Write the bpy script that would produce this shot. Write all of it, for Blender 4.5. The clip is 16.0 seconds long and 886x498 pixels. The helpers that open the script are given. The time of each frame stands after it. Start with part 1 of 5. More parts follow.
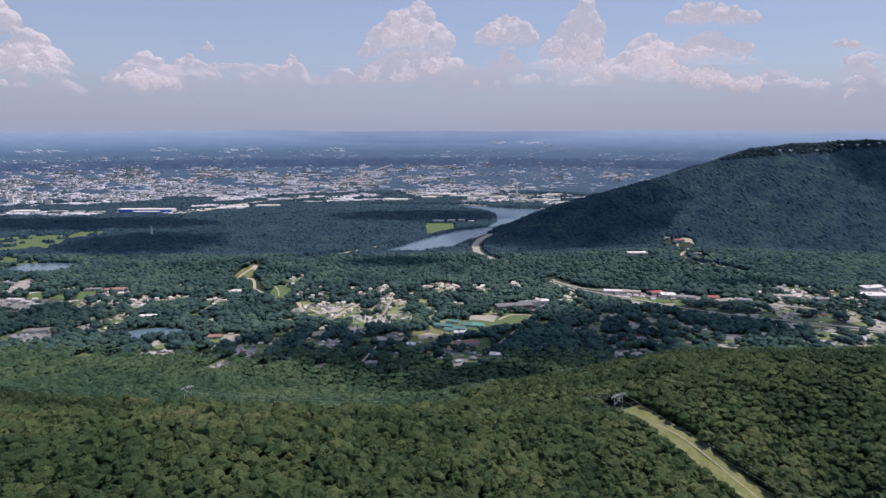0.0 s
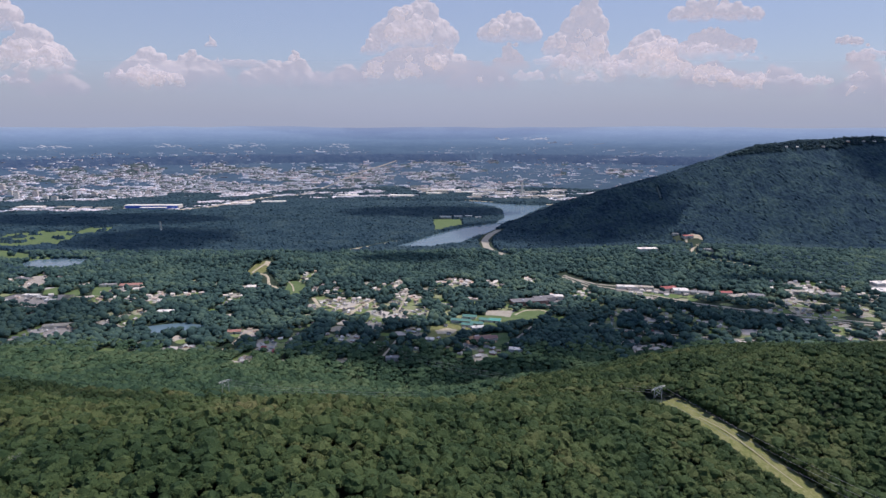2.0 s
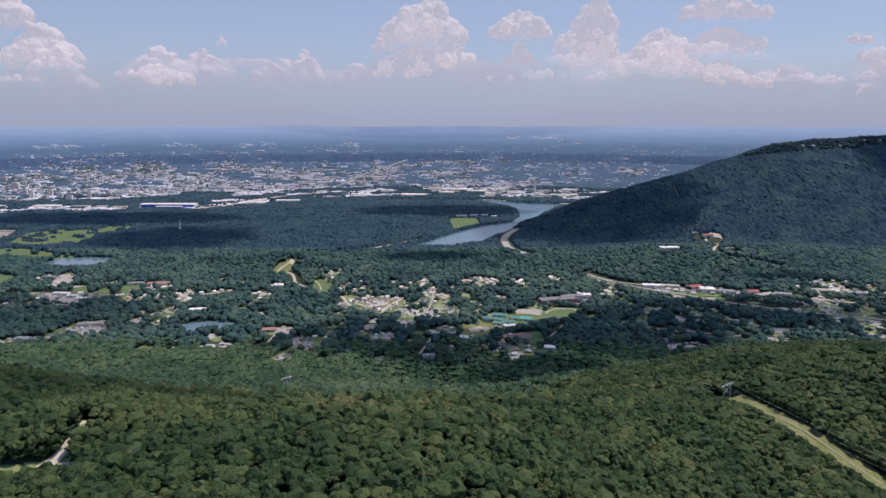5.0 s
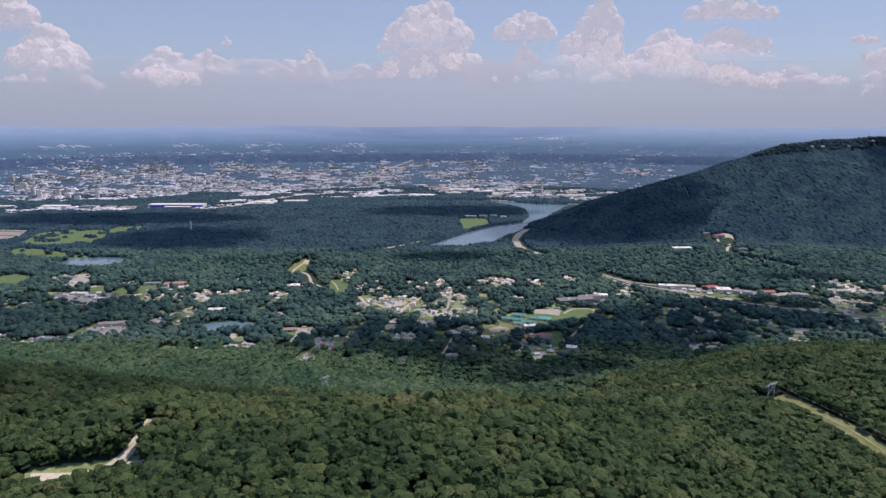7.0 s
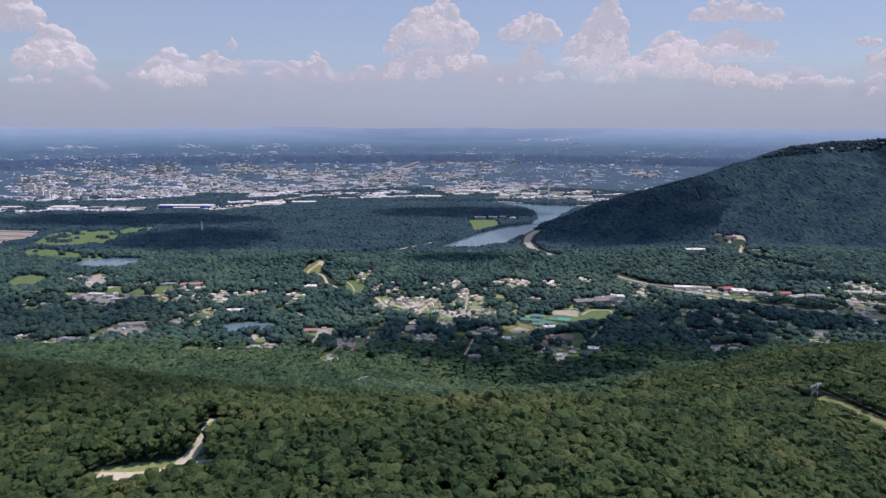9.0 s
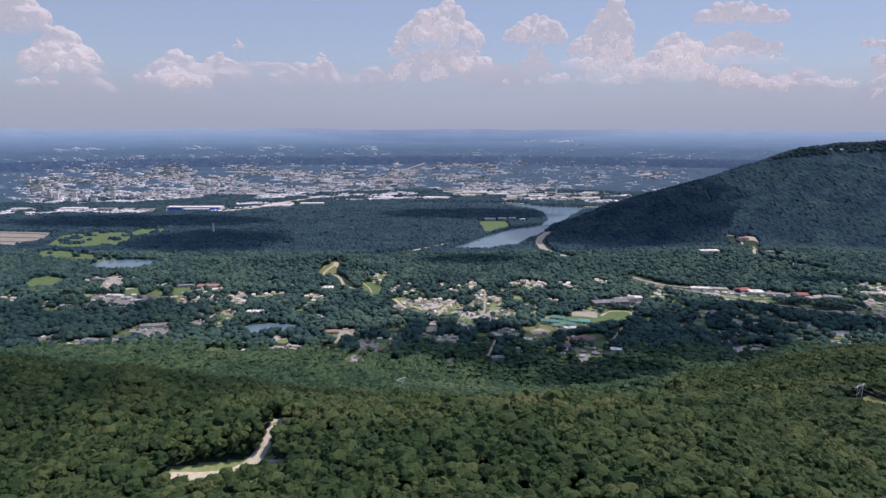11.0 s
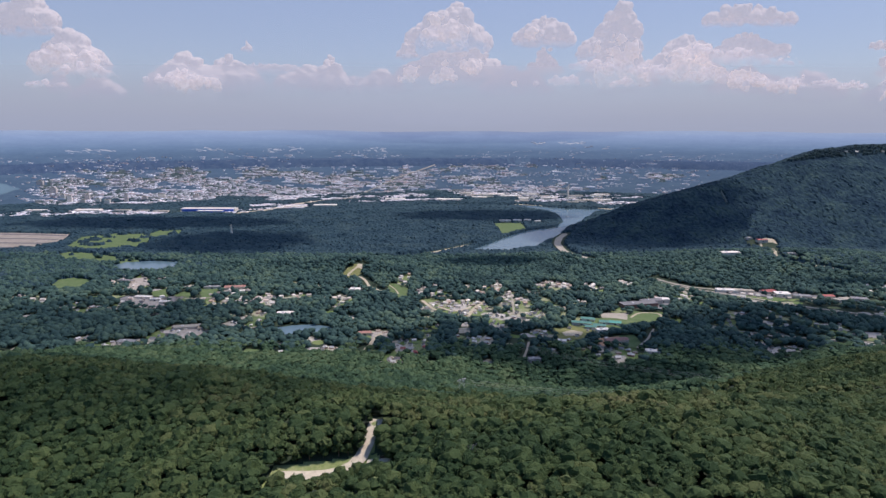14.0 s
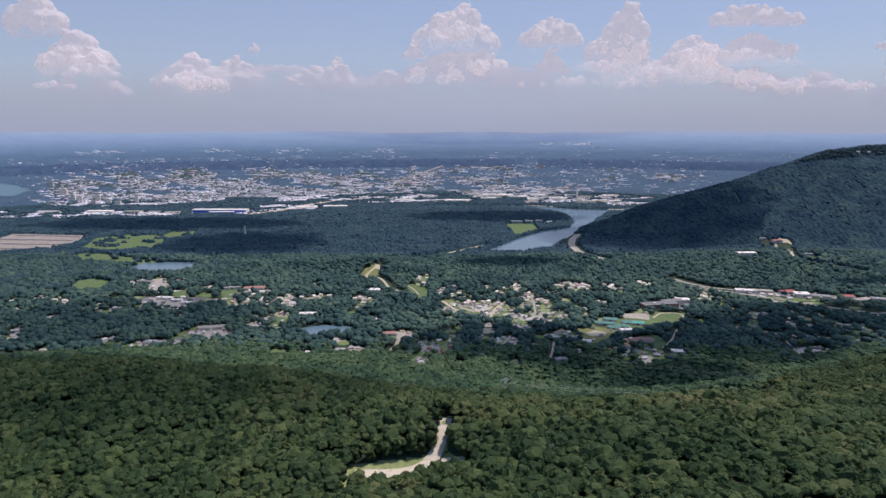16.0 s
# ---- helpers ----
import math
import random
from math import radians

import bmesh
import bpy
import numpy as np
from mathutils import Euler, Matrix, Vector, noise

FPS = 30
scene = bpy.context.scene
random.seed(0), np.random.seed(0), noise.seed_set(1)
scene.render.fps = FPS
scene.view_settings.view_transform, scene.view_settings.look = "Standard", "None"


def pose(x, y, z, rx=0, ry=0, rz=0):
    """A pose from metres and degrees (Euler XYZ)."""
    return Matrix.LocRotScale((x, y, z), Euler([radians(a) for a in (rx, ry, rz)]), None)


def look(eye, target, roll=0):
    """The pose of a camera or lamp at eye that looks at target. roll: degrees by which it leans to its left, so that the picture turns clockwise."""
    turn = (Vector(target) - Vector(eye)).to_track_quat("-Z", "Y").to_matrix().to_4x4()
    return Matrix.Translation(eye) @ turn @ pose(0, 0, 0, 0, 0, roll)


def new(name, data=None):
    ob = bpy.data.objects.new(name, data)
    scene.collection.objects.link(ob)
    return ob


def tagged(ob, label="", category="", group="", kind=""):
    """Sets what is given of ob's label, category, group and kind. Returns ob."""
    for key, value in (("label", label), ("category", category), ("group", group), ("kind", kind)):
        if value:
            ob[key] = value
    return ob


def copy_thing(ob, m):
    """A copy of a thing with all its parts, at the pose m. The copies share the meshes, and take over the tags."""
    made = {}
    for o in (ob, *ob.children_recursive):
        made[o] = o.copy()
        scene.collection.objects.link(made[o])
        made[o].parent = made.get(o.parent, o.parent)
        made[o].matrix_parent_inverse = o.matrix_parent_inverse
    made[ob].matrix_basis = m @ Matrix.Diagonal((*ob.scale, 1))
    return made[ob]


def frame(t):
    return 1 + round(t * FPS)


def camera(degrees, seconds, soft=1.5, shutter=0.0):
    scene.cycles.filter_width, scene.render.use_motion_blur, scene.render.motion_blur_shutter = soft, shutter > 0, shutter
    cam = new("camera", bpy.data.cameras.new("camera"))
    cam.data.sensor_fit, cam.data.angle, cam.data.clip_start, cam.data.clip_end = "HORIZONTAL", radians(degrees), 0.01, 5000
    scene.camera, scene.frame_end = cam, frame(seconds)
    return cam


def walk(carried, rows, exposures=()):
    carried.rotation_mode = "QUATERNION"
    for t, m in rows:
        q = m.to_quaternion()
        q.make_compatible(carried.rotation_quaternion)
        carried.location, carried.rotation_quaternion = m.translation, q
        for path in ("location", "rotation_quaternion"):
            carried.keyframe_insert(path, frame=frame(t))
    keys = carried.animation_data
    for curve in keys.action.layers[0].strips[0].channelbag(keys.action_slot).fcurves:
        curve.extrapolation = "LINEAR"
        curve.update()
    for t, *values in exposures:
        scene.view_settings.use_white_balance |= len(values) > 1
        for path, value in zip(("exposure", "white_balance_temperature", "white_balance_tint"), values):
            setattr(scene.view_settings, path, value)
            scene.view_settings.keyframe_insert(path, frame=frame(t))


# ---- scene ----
cam = camera(70.9, 16.0)
METRES, EYE, TILT, LEAN, TURN = 331.0, 400.0, -11.1, 0.0, 0.0
ROWS = [
    (0.0, 0.0, 0.0, 0.0, 0.0, 0.0, 0.0),
    (0.5, -0.028, -0.0072, -0.0012, -0.08, -0.13, 0.02),
    (1.0, -0.057, -0.013, -0.0022, -0.14, -0.21, 0.02),
    (1.5, -0.0861, -0.0177, -0.0029, -0.16, -0.27, 0.01),
    (2.0, -0.1155, -0.0216, -0.0034, -0.15, -0.34, -0.01),
    (2.5, -0.1453, -0.0251, -0.0039, -0.18, -0.37, -0.03),
    (3.0, -0.1756, -0.0283, -0.0044, -0.14, -0.36, -0.02),
    (3.5, -0.2061, -0.0311, -0.005, -0.09, -0.37, -0.02),
    (4.0, -0.2373, -0.0336, -0.0054, -0.04, -0.4, -0.02),
    (6.5, -0.3906, -0.0445, -0.0071, 0.05, -0.44, -0.05),
    (7.0, -0.421, -0.0466, -0.0072, 0.02, -0.39, -0.07),
    (7.5, -0.4509, -0.0484, -0.0071, 0.04, -0.38, -0.09),
    (8.0, -0.4809, -0.0502, -0.0072, 0.07, -0.37, -0.11),
    (8.5, -0.5107, -0.0522, -0.0074, 0.05, -0.32, -0.11),
    (9.0, -0.5411, -0.0544, -0.0075, 0.03, -0.28, -0.14),
    (11.5, -0.6957, -0.0657, -0.008, 0.06, -0.12, -0.1),
    (12.0, -0.7268, -0.068, -0.0081, 0.04, -0.08, -0.09),
    (12.5, -0.7586, -0.0702, -0.0082, 0.01, -0.04, -0.11),
    (13.0, -0.7914, -0.0725, -0.0083, 0.04, -0.02, -0.14),
    (13.5, -0.8247, -0.0747, -0.0088, 0.06, -0.01, -0.15),
    (14.0, -0.8587, -0.077, -0.0089, 0.1, 0.01, -0.14),
    (14.5, -0.8925, -0.0793, -0.0093, 0.16, 0.04, -0.11),
    (15.0, -0.9269, -0.0817, -0.0097, 0.17, 0.08, -0.12),
    (15.5, -0.961, -0.0841, -0.0105, 0.2, 0.07, -0.11),
    (16.0, -0.9953, -0.0865, -0.0107, 0.22, 0.09, -0.08),
]
walk(cam, [(t, pose(0, 0, EYE, TILT, LEAN, TURN) @ pose(METRES * x, METRES * y, METRES * z, 90 + pitch, roll, yaw)) for t, x, y, z, yaw, pitch, roll in ROWS], [(0.0, 0.12, 5720, 23), (16.0, 0.12, 5720, 23)])

# ---- light and sky ----
SUN = Vector((0.36, 0.17, 0.92)).normalized()
lamp = bpy.data.lights.new("sun", "SUN")
lamp.energy, lamp.angle, lamp.color = 3.6, radians(1.0), (1.0, 0.87, 0.72)
sun = new("sun", lamp)
sun.matrix_world = look((900, 0, 1500), Vector((900, 0, 1500)) - SUN)
world = bpy.data.worlds.new("sky")
scene.world = world
world.use_nodes = True
wn = world.node_tree.nodes
sky = wn.new("ShaderNodeTexSky")
sky.sky_type, sky.sun_disc = "NISHITA", False
sky.sun_elevation, sky.sun_rotation = math.asin(SUN.z), math.atan2(SUN.x, SUN.y)
sky.altitude, sky.air_density, sky.dust_density, sky.ozone_density = 200, 1.2, 0.8, 3.0
wn["Background"].inputs["Strength"].default_value = 0.104
world.node_tree.links.new(sky.outputs["Color"], wn["Background"].inputs["Color"])


# ---- materials ----
def material(name, stops, scale=0.1, rough=0.85, bump=0.0, fine=4.0, spec=0.25, attribute="", island=False, detail=6.0):
    """Colour ramp over two octave bands of noise in world space (optionally steered by a per-point tint or a per-island value)."""
    m = bpy.data.materials.new(name)
    m.use_nodes = True
    nt, n = m.node_tree, m.node_tree.nodes
    bsdf = n["Principled BSDF"]
    bsdf.inputs["Roughness"].default_value = rough
    bsdf.inputs["Specular IOR Level"].default_value = spec
    geo = n.new("ShaderNodeNewGeometry")
    big = n.new("ShaderNodeTexNoise")
    big.inputs["Scale"].default_value, big.inputs["Detail"].default_value = scale, detail
    small = n.new("ShaderNodeTexNoise")
    small.inputs["Scale"].default_value, small.inputs["Detail"].default_value = scale * fine, 4
    for t in (big, small):
        nt.links.new(geo.outputs["Position"], t.inputs["Vector"])
    mix = n.new("ShaderNodeMath")
    mix.operation = "MULTIPLY_ADD"
    mix.inputs[1].default_value = 0.5
    nt.links.new(small.outputs["Fac"], mix.inputs[0])
    half = n.new("ShaderNodeMath")
    half.operation = "MULTIPLY"
    half.inputs[1].default_value = 0.5
    source = big.outputs["Fac"]
    if attribute:
        a = n.new("ShaderNodeAttribute")
        a.attribute_name = attribute
        source = a.outputs["Fac"]
    elif island:
        source = geo.outputs["Random Per Island"]
    nt.links.new(source, half.inputs[0])
    nt.links.new(half.outputs[0], mix.inputs[2])
    ramp = n.new("ShaderNodeValToRGB")
    els = ramp.color_ramp.elements
    while len(els) < len(stops):
        els.new(0.5)
    for e, (p, c) in zip(els, stops):
        e.position, e.color = p, (*c, 1)
    nt.links.new(mix.outputs[0], ramp.inputs["Fac"])
    nt.links.new(ramp.outputs["Color"], bsdf.inputs["Base Color"])
    if bump:
        b = n.new("ShaderNodeBump")
        b.inputs["Strength"].default_value, b.inputs["Distance"].default_value = 0.9, bump
        nt.links.new(small.outputs["Fac"], b.inputs["Height"])
        nt.links.new(b.outputs["Normal"], bsdf.inputs["Normal"])
    return m


leaves = material("leaves", [(0.22, (0.013, 0.030, 0.010)), (0.4, (0.032, 0.059, 0.021)), (0.58, (0.064, 0.094, 0.030)), (0.74, (0.112, 0.125, 0.044)), (0.86, (0.157, 0.138, 0.063))], 0.5, 0.75, 0.6, 3.0, 0.12, attribute="tint")
# slope and valley leaves: haze painted in as bluer greens, more with distance
hazed_slope_leaves = material("hazed_slope_leaves", [(0.22, (0.018, 0.040, 0.022)), (0.42, (0.037, 0.073, 0.038)), (0.58, (0.064, 0.108, 0.048)), (0.78, (0.106, 0.140, 0.062))], 0.4, 0.8, 0.6, 3.0, 0.1, attribute="tint")
hazed_leaves = material("hazed_valley_leaves", [(0.22, (0.015, 0.033, 0.033)), (0.45, (0.039, 0.078, 0.068)), (0.6, (0.064, 0.112, 0.084)), (0.8, (0.108, 0.156, 0.090))], 0.2, 0.8, 0.7, 3.0, 0.1, attribute="tint")
# far canopies painted bluer than their leaves to carry the haze
hazed_canopy = material("hazed_far_canopy", [(0.34, (0.017, 0.039, 0.053)), (0.46, (0.026, 0.055, 0.070)), (0.56, (0.039, 0.072, 0.082)), (0.68, (0.062, 0.095, 0.088))], 0.011, 0.85, 1.5, 9.0, 0.1)
hazed_mountain_canopy = material("hazed_mountain_canopy", [(0.34, (0.013, 0.029, 0.049)), (0.45, (0.022, 0.045, 0.062)), (0.56, (0.035, 0.065, 0.073)), (0.68, (0.058, 0.094, 0.080))], 0.013, 0.9, 2.5, 6.0, 0.05)
soil = material("forest_floor", [(0.3, (0.018, 0.035, 0.02)), (0.5, (0.035, 0.055, 0.03)), (0.7, (0.06, 0.07, 0.045))], 0.06, 0.95, 0.3, 5.0)
grass = material("mown_grass", [(0.3, (0.072, 0.119, 0.036)), (0.5, (0.108, 0.158, 0.056)), (0.7, (0.158, 0.198, 0.091))], 0.05, 0.95, 0.1, 6.0)
dry_grass = material("dry_grass", [(0.3, (0.105, 0.130, 0.032)), (0.5, (0.178, 0.190, 0.064)), (0.7, (0.265, 0.252, 0.125))], 0.12, 0.95, 0.2, 4.0)
dirt = material("pale_dirt", [(0.3, (0.319, 0.270, 0.162)), (0.5, (0.453, 0.400, 0.272)), (0.7, (0.577, 0.530, 0.391))], 0.15, 0.95, 0.1, 5.0)
gravel = material("pale_gravel", [(0.3, (0.443, 0.390, 0.272)), (0.5, (0.567, 0.510, 0.365)), (0.7, (0.680, 0.620, 0.459))], 0.3, 0.95, 0.1, 5.0)
concrete = material("concrete", [(0.3, (0.260, 0.238, 0.184)), (0.5, (0.364, 0.336, 0.258)), (0.7, (0.450, 0.410, 0.320))], 0.06, 0.9, 0.0, 5.0)
asphalt = material("asphalt", [(0.3, (0.06, 0.06, 0.06)), (0.5, (0.1, 0.1, 0.1)), (0.7, (0.16, 0.155, 0.15))], 0.06, 0.9, 0.0, 5.0)
roofing = material("roofing", [(0.28, (0.208, 0.190, 0.167)), (0.36, (0.395, 0.350, 0.290)), (0.45, (0.686, 0.620, 0.502)), (0.62, (0.874, 0.810, 0.678)), (0.74, (0.624, 0.450, 0.326))], 0.02, 0.8, 0.0, 4.0, island=True)
wall_paint = material("wall_paint", [(0.3, (0.572, 0.500, 0.378)), (0.5, (0.728, 0.670, 0.546)), (0.7, (0.832, 0.790, 0.678))], 0.05, 0.85)
metal = material("galvanised_steel", [(0.3, (0.52, 0.51, 0.48)), (0.7, (0.72, 0.70, 0.66))], 0.5, 0.5, 0.0, 4.0, 0.5)
wire = material("wire", [(0.3, (0.22, 0.22, 0.22)), (0.7, (0.34, 0.34, 0.34))], 0.5, 0.5, 0.0, 4.0, 0.5)
bark = material("bark", [(0.3, (0.06, 0.045, 0.035)), (0.7, (0.16, 0.13, 0.1))], 0.8, 0.9, 0.1)
# the plain's colours are blued to carry the haze of distance
backdrop_woods = material("hazed_plain", [(0.36, (0.032, 0.056, 0.072)), (0.5, (0.042, 0.071, 0.089)), (0.62, (0.058, 0.090, 0.103)), (0.74, (0.1, 0.128, 0.134))], 0.012, 0.95, 0.0, 5.0)
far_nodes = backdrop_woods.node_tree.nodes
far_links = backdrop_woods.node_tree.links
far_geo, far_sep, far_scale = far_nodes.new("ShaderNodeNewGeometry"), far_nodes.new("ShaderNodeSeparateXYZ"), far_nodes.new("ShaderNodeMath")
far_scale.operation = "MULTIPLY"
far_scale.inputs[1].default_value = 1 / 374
# painted haze: emission grows paler and bluer with height, towards the horizon
haze_glow = far_nodes.new("ShaderNodeValToRGB")
while len(haze_glow.color_ramp.elements) < 6:
    haze_glow.color_ramp.elements.new(0.5)
for e, (p, c) in zip(haze_glow.color_ramp.elements, ((0.0, (0.010, 0.020, 0.038)), (0.45, (0.026, 0.045, 0.083)), (0.62, (0.046, 0.073, 0.121)), (0.72, (0.092, 0.133, 0.196)), (0.9, (0.188, 0.235, 0.322)), (1.0, (0.24, 0.274, 0.336)))):
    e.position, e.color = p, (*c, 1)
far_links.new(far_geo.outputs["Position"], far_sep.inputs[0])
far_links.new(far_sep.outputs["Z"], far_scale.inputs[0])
far_links.new(far_scale.outputs[0], haze_glow.inputs["Fac"])
far_links.new(haze_glow.outputs["Color"], far_nodes["Principled BSDF"].inputs["Emission Color"])
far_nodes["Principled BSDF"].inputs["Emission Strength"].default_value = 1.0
# woods and fields lie in long belts across the plain
belts = far_nodes.new("ShaderNodeCombineXYZ")
shift, reach, bearing, part_xy = far_nodes.new("ShaderNodeVectorMath"), far_nodes.new("ShaderNodeVectorMath"), far_nodes.new("ShaderNodeMath"), far_nodes.new("ShaderNodeSeparateXYZ")
shift.operation, shift.inputs[1].default_value, reach.operation, bearing.operation = "MULTIPLY_ADD", (1, 1, 0), "LENGTH", "ARCTAN2"
shift.inputs[2].default_value = (165, 14, 0)
across, along = far_nodes.new("ShaderNodeMath"), far_nodes.new("ShaderNodeMath")
across.operation, across.inputs[1].default_value, along.operation, along.inputs[1].default_value = "MULTIPLY", 2400, "MULTIPLY", 1.7
for a, c in ((far_geo.outputs["Position"], shift.inputs[0]), (shift.outputs[0], reach.inputs[0]), (shift.outputs[0], part_xy.inputs[0]), (part_xy.outputs["X"], bearing.inputs[0]), (part_xy.outputs["Y"], bearing.inputs[1]),
             (bearing.outputs[0], across.inputs[0]), (reach.outputs["Value"], along.inputs[0]), (across.outputs[0], belts.inputs[0]), (along.outputs[0], belts.inputs[1])):
    far_links.new(a, c)
for q in [q for q in far_nodes if q.bl_idname == "ShaderNodeTexNoise"]:
    far_links.new(belts.outputs["Vector"], q.inputs["Vector"])


# ridge woods with the blue of distance haze put into their colour
ridge_haze = material("hazed_ridge", [(0.36, (0.04, 0.07, 0.12)), (0.5, (0.056, 0.09, 0.145)), (0.64, (0.085, 0.12, 0.165))], 0.02, 0.95, 0.0, 6.0, 0.05)


def plain(name, colour, rough=0.8, spec=0.3):
    lo = tuple(c * 0.85 for c in colour)
    hi = tuple(min(1, c * 1.1) for c in colour)
    return material(name, [(0.3, lo), (0.7, hi)], 0.08, rough, 0.0, 5.0, spec)


white_roof = plain("white_roof", (0.749, 0.710, 0.607))
red_roof = plain("red_roof", (0.36, 0.12, 0.1))
bright_teal = plain("bright_teal_roof", (0.111, 0.336, 0.264))
teal_roof = plain("teal_roof", (0.104, 0.240, 0.192))
brick_red = plain("brick_red", (0.36, 0.2, 0.15))
blue_front = plain("blue_front", (0.08, 0.17, 0.62))
clay = plain("clay", (0.52, 0.32, 0.18))

water_mat = bpy.data.materials.new("river_water")
water_mat.use_nodes = True
wb = water_mat.node_tree.nodes["Principled BSDF"]
wb.inputs["Base Color"].default_value = (0.12, 0.19, 0.215, 1)
wb.inputs["Roughness"].default_value = 0.16
ripple = water_mat.node_tree.nodes.new("ShaderNodeTexNoise")
ripple.inputs["Scale"].default_value = 0.15
rb = water_mat.node_tree.nodes.new("ShaderNodeBump")
rb.inputs["Strength"].default_value, rb.inputs["Distance"].default_value = 0.25, 0.6
water_mat.node_tree.links.new(ripple.outputs["Fac"], rb.inputs["Height"])
water_mat.node_tree.links.new(rb.outputs["Normal"], wb.inputs["Normal"])


# ---- mesh tools ----
def mesh_object(name, verts, faces, mat, parent=None, smooth=False, tint=None):
    """One mesh object out of arrays; faces all have the same number of corners."""
    verts, faces = np.asarray(verts, np.float32), np.asarray(faces, np.int32)
    me = bpy.data.meshes.new(name)
    k = faces.shape[1]
    me.vertices.add(len(verts))
    me.vertices.foreach_set("co", verts.ravel())
    me.loops.add(faces.size)
    me.loops.foreach_set("vertex_index", faces.ravel())
    me.polygons.add(len(faces))
    me.polygons.foreach_set("loop_start", np.arange(0, faces.size, k, dtype=np.int32))
    me.polygons.foreach_set("use_smooth", np.full(len(faces), smooth, dtype=bool))
    if tint is not None:
        me.attributes.new("tint", "FLOAT", "POINT").data.foreach_set("value", np.asarray(tint, np.float32))
    me.update(calc_edges=True)
    me.materials.append(mat)
    ob = new(name, me)
    ob.parent = parent
    return ob


def part(name, bm, mat, parent=None, label=""):
    me = bpy.data.meshes.new(name)
    bm.to_mesh(me)
    bm.free()
    me.materials.append(mat)
    ob = new(name, me)
    ob.parent = parent
    return tagged(ob, label)


def box_bm(x0, y0, z0, x1, y1, z1, bm=None):
    bm = bm or bmesh.new()
    m = Matrix.LocRotScale(((x0 + x1) / 2, (y0 + y1) / 2, (z0 + z1) / 2), None, (x1 - x0, y1 - y0, z1 - z0))
    bmesh.ops.create_cube(bm, size=1, matrix=m)
    return bm


def beam(bm, a, b, r, sides=5):
    """A round bar from a to b."""
    a, b = Vector(a), Vector(b)
    turn = (b - a).to_track_quat("Z", "Y").to_matrix().to_4x4()
    bmesh.ops.create_cone(bm, cap_ends=True, segments=sides, radius1=r, radius2=r, depth=(b - a).length, matrix=Matrix.Translation((a + b) / 2) @ turn)


def lattice(ix, iy, seed):
    h = (ix.astype(np.int64) * 374761393 + iy.astype(np.int64) * 668265263 + seed * 1442695041) & 0x7FFFFFFF
    h = ((h ^ (h >> 13)) * 1274126177) & 0x7FFFFFFF
    return ((h ^ (h >> 16)) & 0xFFFF) / 65535.0


def value_noise(x, y, size, seed=0):
    """Smooth noise from 0 to 1 with features of that size in metres."""
    x, y = np.asarray(x, float) / size, np.asarray(y, float) / size
    ix, iy = np.floor(x), np.floor(y)
    fx, fy = x - ix, y - iy
    fx, fy = fx * fx * (3 - 2 * fx), fy * fy * (3 - 2 * fy)
    a, b = lattice(ix, iy, seed), lattice(ix + 1, iy, seed)
    c, d = lattice(ix, iy + 1, seed), lattice(ix + 1, iy + 1, seed)
    return (a * (1 - fx) + b * fx) * (1 - fy) + (c * (1 - fx) + d * fx) * fy


def rough_noise(x, y, size, seed=0):
    return 0.55 * value_noise(x, y, size, seed) + 0.3 * value_noise(x, y, size / 2.1, seed + 1) + 0.15 * value_noise(x, y, size / 4.3, seed + 2)


def smooth_step(a, b, v):
    t = np.clip((np.asarray(v, float) - a) / (b - a), 0, 1)
    return t * t * (3 - 2 * t)


# ---- terrain ----
MID = (-165.0, -14.0)
RIM0, RIM1, RIM_Z = 3850.0, 4880.0, 374.0
GX = np.array([-800, -600, -470, -350, -230, -110, 20, 150, 280, 430.0])
GY = np.array([100, 280, 340, 400, 460, 540, 640, 760, 900, 1050.0])
# ridge heights on a coarse plan, a row for each y
GZ = np.array([
    [191, 191, 192, 196, 204, 206, 195, 176, 162, 159],
    [184, 177, 180, 197, 210, 222, 186, 153, 131, 114],
    [183, 177, 181, 207, 215, 228, 186, 148, 124, 111],
    [183, 185, 201, 200, 196, 205, 186, 150, 123, 120],
    [180, 196, 198, 164, 159, 166, 174, 158, 134, 141],
    [167, 172, 157, 149, 128, 126, 133, 153, 162, 166],
    [133, 124, 114, 105, 94, 95, 94, 121, 145, 153],
    [84, 70, 60, 50, 43, 42, 53, 82, 89, 104],
    [38, 24, 17, 12, -1, -24, -26, -8, -7, 55],
    [0, 0, 0, 0, 0, 0, 0, 0, -2, 0]], float)


def grid_height(x, y):
    fx = np.interp(x, GX, np.arange(len(GX)))
    fy = np.interp(y, GY, np.arange(len(GY)))
    ix, iy = np.minimum(fx.astype(int), len(GX) - 2), np.minimum(fy.astype(int), len(GY) - 2)
    fx, fy = fx - ix, fy - iy
    return (GZ[iy, ix] * (1 - fx) + GZ[iy, ix + 1] * fx) * (1 - fy) + (GZ[iy + 1, ix] * (1 - fx) + GZ[iy + 1, ix + 1] * fx) * fy


# the long mountain: crest line (x, y, height) from its river end to the plateau
CREST = np.array([(180, 2330, 0), (250, 2340, 18), (461, 2380, 92), (689, 2420, 150), (937, 2480, 200), (1098, 2540, 240), (1289, 2600, 302), (1483, 2650, 318), (1922, 2700, 326), (4200, 2750, 330.0)])


